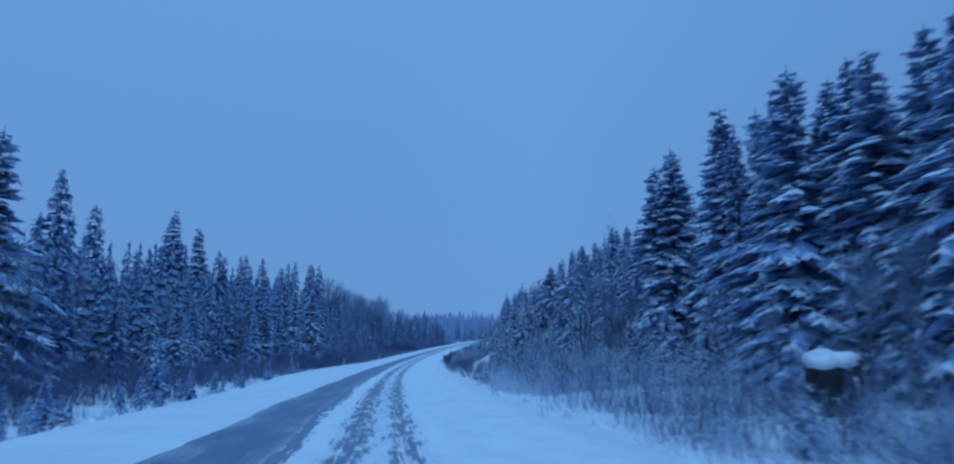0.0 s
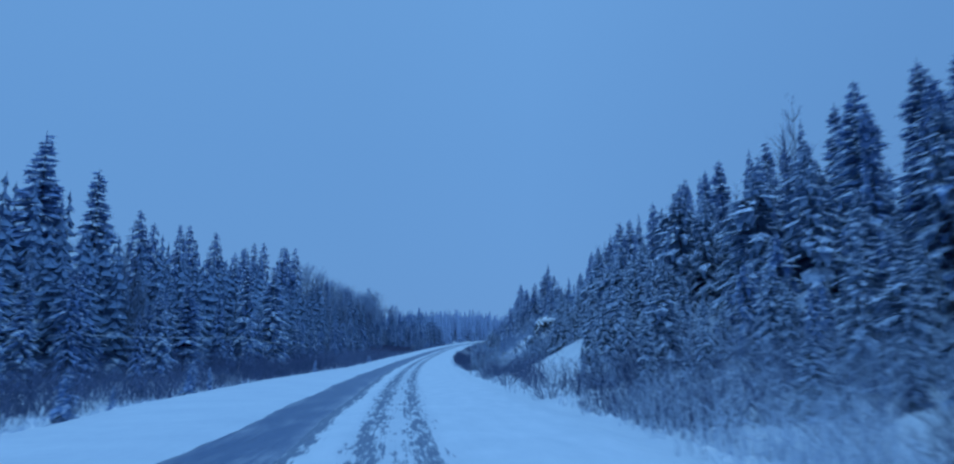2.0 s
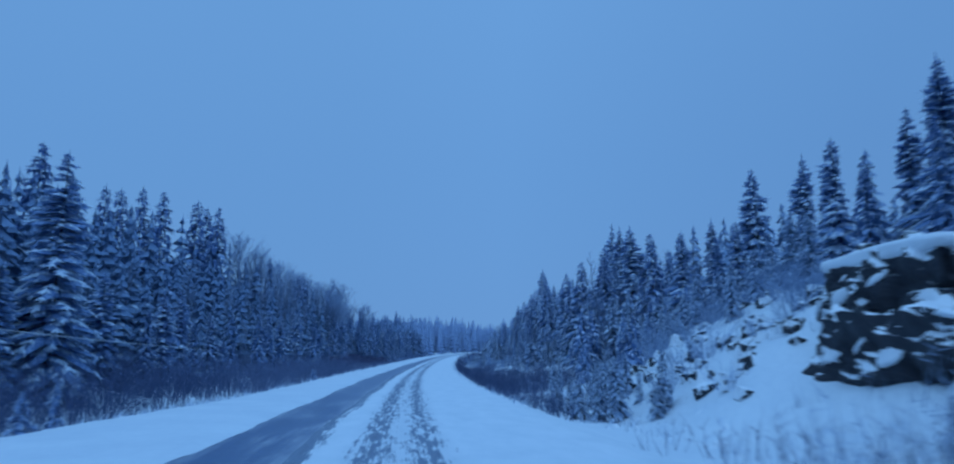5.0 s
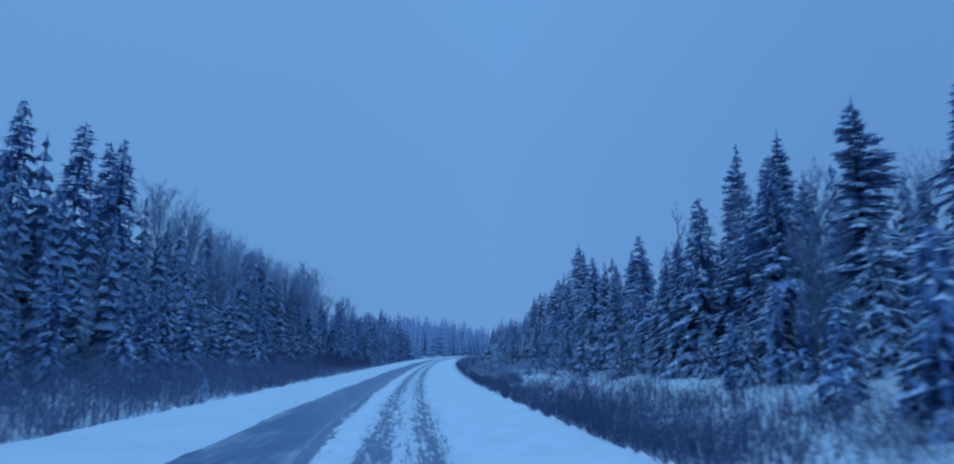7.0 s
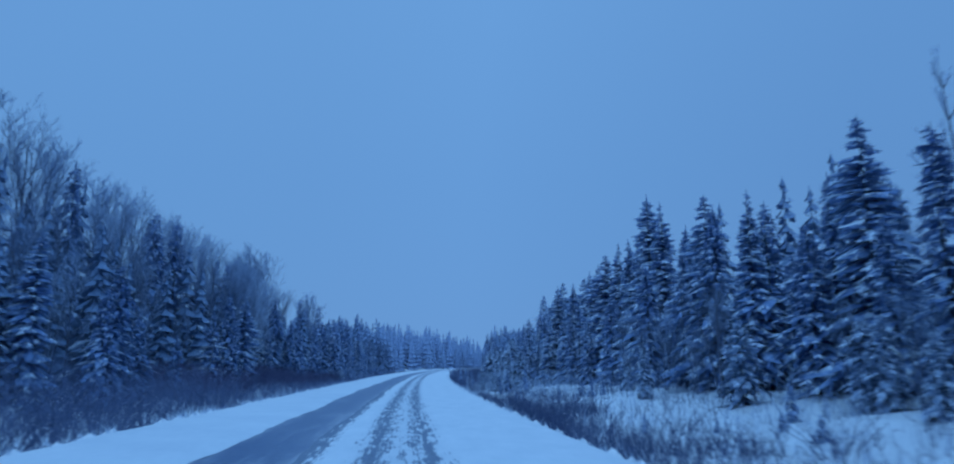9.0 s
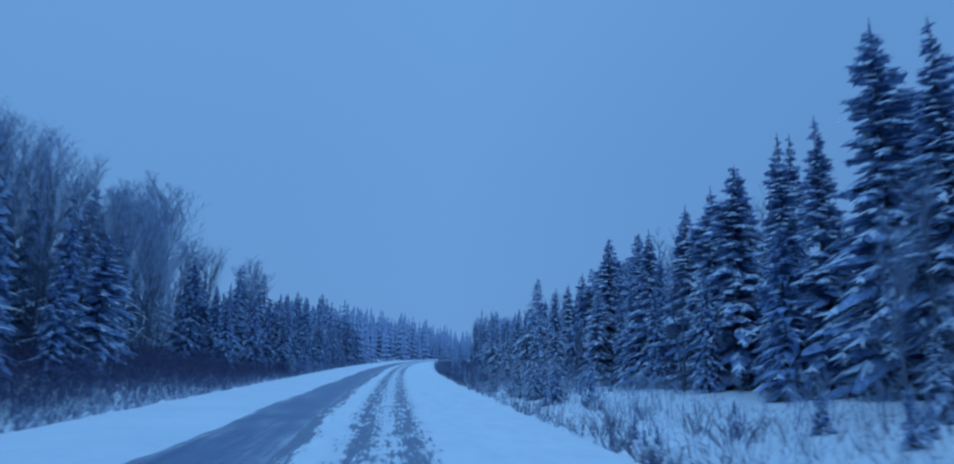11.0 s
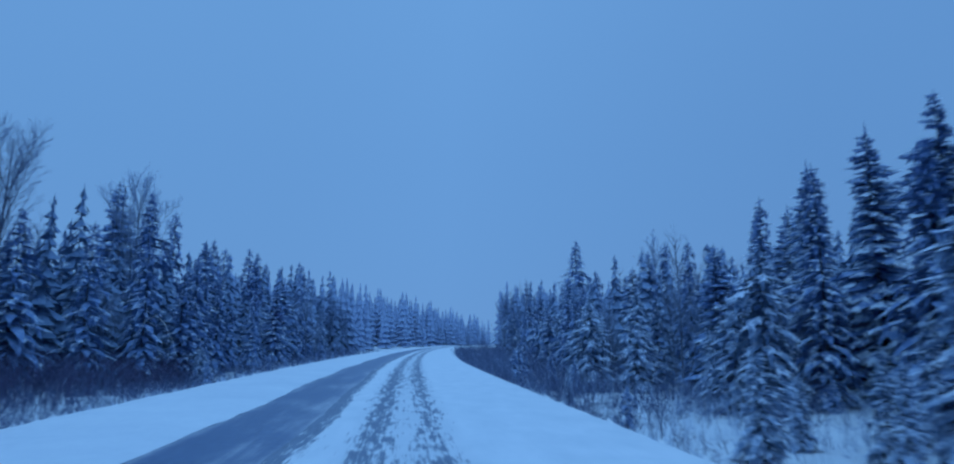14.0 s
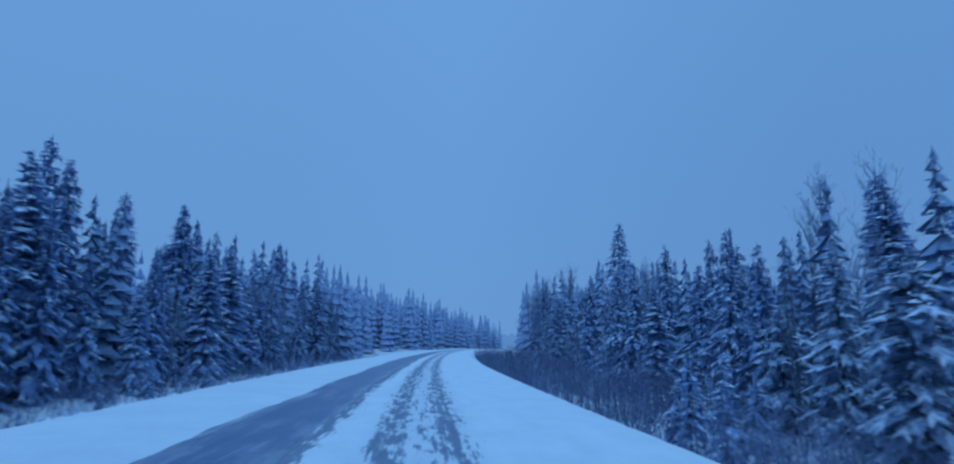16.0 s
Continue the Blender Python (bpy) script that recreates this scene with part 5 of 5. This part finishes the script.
def grass(name, sign, count, seed):
    r = random.Random(seed)
    soup = Soup()
    for _ in range(count):
        s = r.uniform(5, 420)
        d = r.uniform(6.2, 19) if sign > 0 else r.uniform(-20, -12.5) - float(table(s, WIDEN_L))
        if sign > 0 and ((s < 80 or 248 < s < 325) and d < 10 or 82 < s < 105 and d > 8 or 119 < s < 140 or s > 325) and r.random() < 0.85 or sign > 0 and 150 < s < 325 and r.random() < 0.65:
            continue
        b = Vector(spot(s, d, 0.03))
        for _ in range(6):
            p = b + Vector((r.uniform(-0.35, 0.35), r.uniform(-0.35, 0.35), 0))
            w = Vector((r.uniform(-1, 1), r.uniform(-1, 1), 0)).normalized()
            soup.spike(p, p + Vector((r.uniform(-0.25, 0.25), r.uniform(-0.25, 0.25), r.uniform(0.3, 0.95))), w, 0.012)
    return tagged(soup.object(name, M_GRASS), "tall dead frosted grass standing out of the snow", "grass", kind="stuff")


grass("dead_grass", 1, 4800, 71)
grass("dead_grass", -1, 1300, 72)


def tufts(name, s0, s1, d0, d1, count, seed, label):
    """Snow-covered tussocks along the shoulder's edge: a low cushion and a few white blades."""
    r = random.Random(seed)
    mounds, blades = Soup(), Soup()
    for _ in range(count):
        s, d = r.uniform(s0, s1), d0 + (d1 - d0) * r.random() ** 1.6
        d -= float(table(s, WIDEN_L)) if d < 0 else 0.0
        k = r.uniform(0.14, 0.42)
        b = Vector(spot(s, d, 0.02))
        a = r.uniform(0, 3.14)
        mounds.cushion(b + Vector((0, 0, 0.10 * k)), Vector((math.cos(a), math.sin(a), 0)), Vector((-math.sin(a), math.cos(a), 0)), k, 0.7 * k, 0.55 * k, r, 7)
        for _ in range(5):
            w = Vector((r.uniform(-1, 1), r.uniform(-1, 1), r.uniform(0.6, 1.6))).normalized() * r.uniform(0.2, 0.6)
            p = b + Vector((r.uniform(-0.3, 0.3), r.uniform(-0.3, 0.3), 0))
            blades.spike(p, p + w, w.orthogonal().normalized(), 0.03)
    return tagged(blades.object(name, M_SNOWY_TWIG, None, "", False, mounds, M_CAP_SNOW), label, "grass", kind="stuff")


TUFT_LABEL = "snow-covered tussocks of dead grass along the shoulder"
tufts("snowy_tussocks", 320, 440, -9.5, -13.5, 620, 131, TUFT_LABEL)
tufts("snowy_tussocks", 8, 320, -9.6, -14.0, 700, 132, TUFT_LABEL)
tufts("snowy_tussocks", 140, 330, 5.6, 9.5, 520, 133, TUFT_LABEL)
tufts("snowy_tussocks", 8, 140, 7.6, 11.0, 300, 134, TUFT_LABEL)

# ---- rock cut and boulders ----


def rough_rock(name, size, seed, material, parent=None, label="", cuts=7, jag=0.16):
    """A broken block: a cut cube, pushed into facets and ledges."""
    bm = bmesh.new()
    bmesh.ops.create_cube(bm, size=1.0)
    bmesh.ops.subdivide_edges(bm, edges=bm.edges[:], cuts=cuts, use_grid_fill=True)
    for v in bm.verts:
        p = v.co.copy()
        q = Vector((p.x * size[0], p.y * size[1], p.z * size[2]))
        n = p.normalized()
        dist, _ = noise.voronoi(q * 0.62 + Vector((seed * 3.1, seed, 0)))
        crack = dist[1] - dist[0]
        dist2, _ = noise.voronoi(q * 1.7 + Vector((seed, seed * 2.3, 0)))
        big = noise.noise(q * 0.45 + Vector((seed, 0, seed * 2.0)))
        fine = noise.noise(q * 2.9 + Vector((0, seed * 5.0, seed)))
        push = jag * (1.1 * min(crack, 0.6) + 0.45 * min(dist2[1] - dist2[0], 0.5) + 0.8 * big + 0.22 * fine - 0.3)
        soft = 1.0 - 0.22 * max(0.0, p.length - 0.60)
        v.co = Vector((q.x * soft, q.y * soft, q.z * soft)) + n * push * min(size) * 0.9
    me = bpy.data.meshes.new(name)
    bm.to_mesh(me)
    bm.free()
    me.materials.append(material)
    ob = new(name, me)
    if parent is not None:
        ob.parent = parent
    if label:
        ob["label"] = label
    return ob


def snow_pad(name, size, seed, parent, label):
    ob = rough_rock(name, size, seed, M_CAP_SNOW, parent, label, 6, 0.10)
    for v in ob.data.vertices:
        r = math.hypot(v.co.x / (size[0] * 0.5), v.co.y / (size[1] * 0.5))
        v.co.z *= max(0.6, 1.08 - 0.38 * r * r)
    ob.data.polygons.foreach_set("use_smooth", [True] * len(ob.data.polygons))
    return ob


def road_pose(s, d, h):
    x, y, z, tx, ty = (float(v) for v in on_line(s))
    return Matrix.Translation((x + ty * d, y - tx * d, z + h)) @ pose(0, 0, 0, 0, 0, math.degrees(math.atan2(-tx, ty)))


def snow_clump(seed):
    """A soft irregular clump of snow, about a metre across."""
    bm = bmesh.new()
    bmesh.ops.create_icosphere(bm, subdivisions=2, radius=0.5)
    for v in bm.verts:
        g = 1.0 + 0.55 * noise.noise(v.co * 2.1 + Vector((seed * 7.3, seed, 0)))
        v.co = Vector((v.co.x * g, v.co.y * g, v.co.z * g * 0.42))
    me = bpy.data.meshes.new("snow_clump")
    bm.to_mesh(me)
    bm.free()
    me.materials.append(M_CAP_SNOW)
    me.polygons.foreach_set("use_smooth", [True] * len(me.polygons))
    return me


CLUMPS = [snow_clump(k) for k in range(6)]


def lay_clumps(rock, parent, count, low, high, seed):
    """Clumps of snow that cling to the ledges and hollows of a rock."""
    r = random.Random(seed)
    polys = rock.data.polygons
    n = 0
    while n < count:
        f = polys[r.randrange(len(polys))]
        if f.normal.z < -0.3 or f.normal.x > 0.5 or r.random() > 0.3 + 0.9 * max(0.0, f.normal.z) or noise.noise(f.center * 0.55) < -0.12:
            continue
        ob = new("snow_clump", r.choice(CLUMPS))
        ob.parent = parent
        up = (f.normal + Vector((0, 0, 0.25))).normalized()
        k = r.uniform(low, high)
        ob.matrix_basis = Matrix.Translation(rock.location + f.center) @ up.to_track_quat('Z', 'Y').to_matrix().to_4x4() @ Matrix.Rotation(r.uniform(0, 6.28), 4, 'Z') @ Matrix.Diagonal((k * r.uniform(1.0, 1.5), k * r.uniform(0.45, 0.9), k * 0.55, 1))
        n += 1


outcrop = tagged(new("rock_outcrop"), "dark broken rock face with snow cap and snow on its ledges", "rock face")
outcrop.matrix_basis = road_pose(126, 16, 0)
for i, (dx, dy, z, sx, sy, sz, n) in enumerate([(0.7, 0.7, 4.0, 3.8, 5.6, 2.7, 9), (-0.7, -1.5, 1.35, 4.2, 8.2, 3.5, 26), (0.3, -5.4, 2.7, 3.4, 4.2, 2.4, 12), (-0.1, 3.5, 3.0, 1.9, 1.8, 2.0, 5), (0.1, -2.4, 3.2, 2.6, 4.0, 1.4, 10)]):
    r = rough_rock("rock_block", (sx, sy, sz), 3 + i, M_ROCK, outcrop, "", 18, 0.34)
    r.location = (dx, dy, z)
    lay_clumps(r, outcrop, n, 0.35, 1.1, 60 + i)
for i, (dx, dy, z, sx, sy, sz) in enumerate([(0.9, 0.75, 5.3, 4.4, 6.1, 0.7), (-0.9, 1.0, 3.0, 1.7, 3.0, 0.7), (2.0, -5.0, 3.6, 3.6, 4.6, 1.0), (1.4, 4.6, 3.7, 3.2, 3.4, 1.6), (-0.7, -2.8, 3.15, 1.3, 3.4, 0.6), (0.2, 2.9, 2.0, 2.6, 2.6, 2.4)]):
    p = snow_pad("snow_cap", (sx, sy, sz), 13 + i, outcrop, "thick white snow cap")
    p.location = (dx, dy, z)

ledge = tagged(new("rock_ledge"), "small dark rock ledge under a thick snow cap", "rock")
ledge.matrix_basis = road_pose(24.2, 15.4, 0.45) @ Matrix.Scale(0.66, 4)
r = rough_rock("rock_block", (2.0, 2.2, 2.9), 31, M_ROCK, ledge, "", 6, 0.2)
r.location = (0.3, 0, 0.65)
for k, (x, y, z, q) in enumerate([(0, 0, 2.15, 2.3), (-0.4, -0.4, 2.05, 1.8), (0.4, -0.5, 2.1, 1.9), (-0.3, 0.5, 2.1, 1.8), (0.4, 0.4, 2.1, 1.7)]):
    p = new("snow_cap", CLUMPS[k])
    p.parent = ledge
    p["label"] = "thick overhanging snow cap"
    p.matrix_basis = Matrix.Translation((x, y, z)) @ Matrix.Diagonal((q, q, 1.15 * q, 1))

STONES = [rough_rock("boulder", (1.0, 0.9, 0.7), 80 + i, M_STONE, None, "", 3, 0.25) for i in range(3)]
for ob in STONES:
    tagged(ob, "dark rock half buried in snow on the slope", "rock", "fallen rocks on the slope")
for _ in range(85):
    s = 129.8 + 18.0 * rng.random() ** 1.2
    d = rng.uniform(11.6, 18.5)
    k = rng.uniform(0.35, 1.05)
    x, y, z = spot(s, d, 0.16 * k)
    copy_thing(rng.choice(STONES), Matrix.Translation((x, y, z)) @ pose(0, 0, 0, rng.uniform(-20, 20), rng.uniform(-20, 20), rng.uniform(0, 360)) @ Matrix.Scale(k, 4))

for _ in range(60):
    s, d = rng.uniform(131, 156), rng.uniform(11.5, 20.0)
    stand(BRUSH[2], s, d, rng.uniform(0.8, 1.8), 1.4, rng.uniform(0, 360), rng.uniform(0.9, 1.4), 0.05)
for _ in range(16):
    laden(rng.uniform(133, 148), rng.uniform(7.6, 11.5), rng.uniform(1.3, 2.8))
for _ in range(30):
    s, d = rng.uniform(138, 168), rng.uniform(14.5, 22.5)
    laden(s, d, rng.uniform(1.8, 3.0) + 0.35 * (d - 15))

# ---- broken trunks and bent saplings ----


def leaning_trunk(s, d, height, lean, label, boughs):
    soup = Soup()
    base = Vector(spot(s, d, 0.2))
    tip = base + Vector((lean[0], lean[1], height))
    soup.tube([base, base.lerp(tip, 0.5) + Vector((0.05, 0, 0)), tip], [0.085, 0.07, 0.05], 6)
    thing = tagged(soup.object("dead_trunk", M_BIRCH, None, "", True), label, "dead tree")
    cap = Soup()
    cap.lump(tip, Vector((1, 0, 0)), Vector((0, 1, 0)), 0.16, 0.13, 0.14, 6)
    cap.object("snow_cap", M_CAP_SNOW, thing, "small cap of snow", True)
    for k, q in enumerate(boughs):
        p = base.lerp(tip, q)
        for sg in (-1, 1):
            bough, load = Soup(), Soup()
            line = [p + Vector((sg * 1.5 * g, 0.5 * g * (k - 1), 0.10 * g - 0.35 * g * g)) for g in (0, 0.35, 0.7, 1.0)]
            bough.tube(line, [0.03, 0.022, 0.015, 0.006], 5)
            bough.object("bough", M_BIRCH, thing, "thin bare side bough", True)
            load.tube([c + Vector((0, 0, 0.035)) for c in line], [0.015, 0.035, 0.035, 0.012], 5)
            load.object("snow_load", M_CAP_SNOW, thing, "line of snow on the bough", True)
    return thing


leaning_trunk(266, -21.4, 5.3, (0.75, 0.2), "thin pale leaning dead trunk with snow on its side boughs", (0.42, 0.66, 0.86))
leaning_trunk(352, -27.4, 17.4, (0.3, 0.1), "tall broken dead trunk among the spruces", ())


def bent_sapling(s, d, reach, rise, turn):
    soup, snow = Soup(), Soup()
    base = Vector(spot(s, d, 0.1))
    way = Vector((math.cos(turn), math.sin(turn), 0))
    pts = [base + way * (reach * q) + Vector((0, 0, rise * math.sin(math.pi * 0.86 * q))) for q in (0, 0.15, 0.3, 0.45, 0.6, 0.75, 0.9, 1.0)]
    soup.tube(pts, [0.026, 0.024, 0.022, 0.020, 0.017, 0.014, 0.010, 0.006], 5)
    thing = tagged(soup.object("bent_sapling", M_BIRCH, None, "", True), "bare sapling bent into an arch by snow", "sapling", "bent saplings")
    snow.tube([p + Vector((0, 0, 0.035)) for p in pts[1:]], [0.014, 0.022, 0.026, 0.026, 0.022, 0.016, 0.010], 5)
    snow.object("snow_load", M_CAP_SNOW, thing, "line of snow along the stem", True)
    return thing


for s, d, reach, rise, turn in [(243, 17.5, 5.0, 2.2, -1.9), (240, 18.5, 4.0, 1.6, -2.2), (215, 19.0, 4.5, 2.6, -2.0), (310, -24.0, 5.5, 5.0, -0.5), (338, -21.0, 4.5, 5.2, -0.3)]:
    bent_sapling(s, d, reach, rise, turn)

# ---- overhead cable along the forest edge ----
cable = bpy.data.curves.new("cable", 'CURVE')
cable.dimensions = '3D'
cable.bevel_depth = 0.02
cable.bevel_resolution = 1
sp = cable.splines.new('POLY')
sp.points.add(40)
for i in range(41):
    f = i / 40
    q = place(84 + 84 * f, -16.8, 3.3 + 0.45 * math.exp(-((f - 0.38) / 0.18) ** 2) - 1.3 * max(0.0, f - 0.6))
    sp.points[i].co = (*[float(c) for c in q], 1)
cable.materials.append(M_CABLE)
tagged(new("overhead_cable", cable), "thin frosted cable sagging along the forest edge", "cable")

# the first of each kind, built at the origin, goes into the wood as well
for i, ob in enumerate(PROTOS):
    s, d = -22.0 - 3.0 * i, (24.0 if i % 2 else -30.0)
    ob.matrix_basis = Matrix.Translation(spot(s, d, 0.1))
for i, ob in enumerate(STONES):
    ob.matrix_basis = Matrix.Translation(spot(150 + 2 * i, 19.0, 0.1))
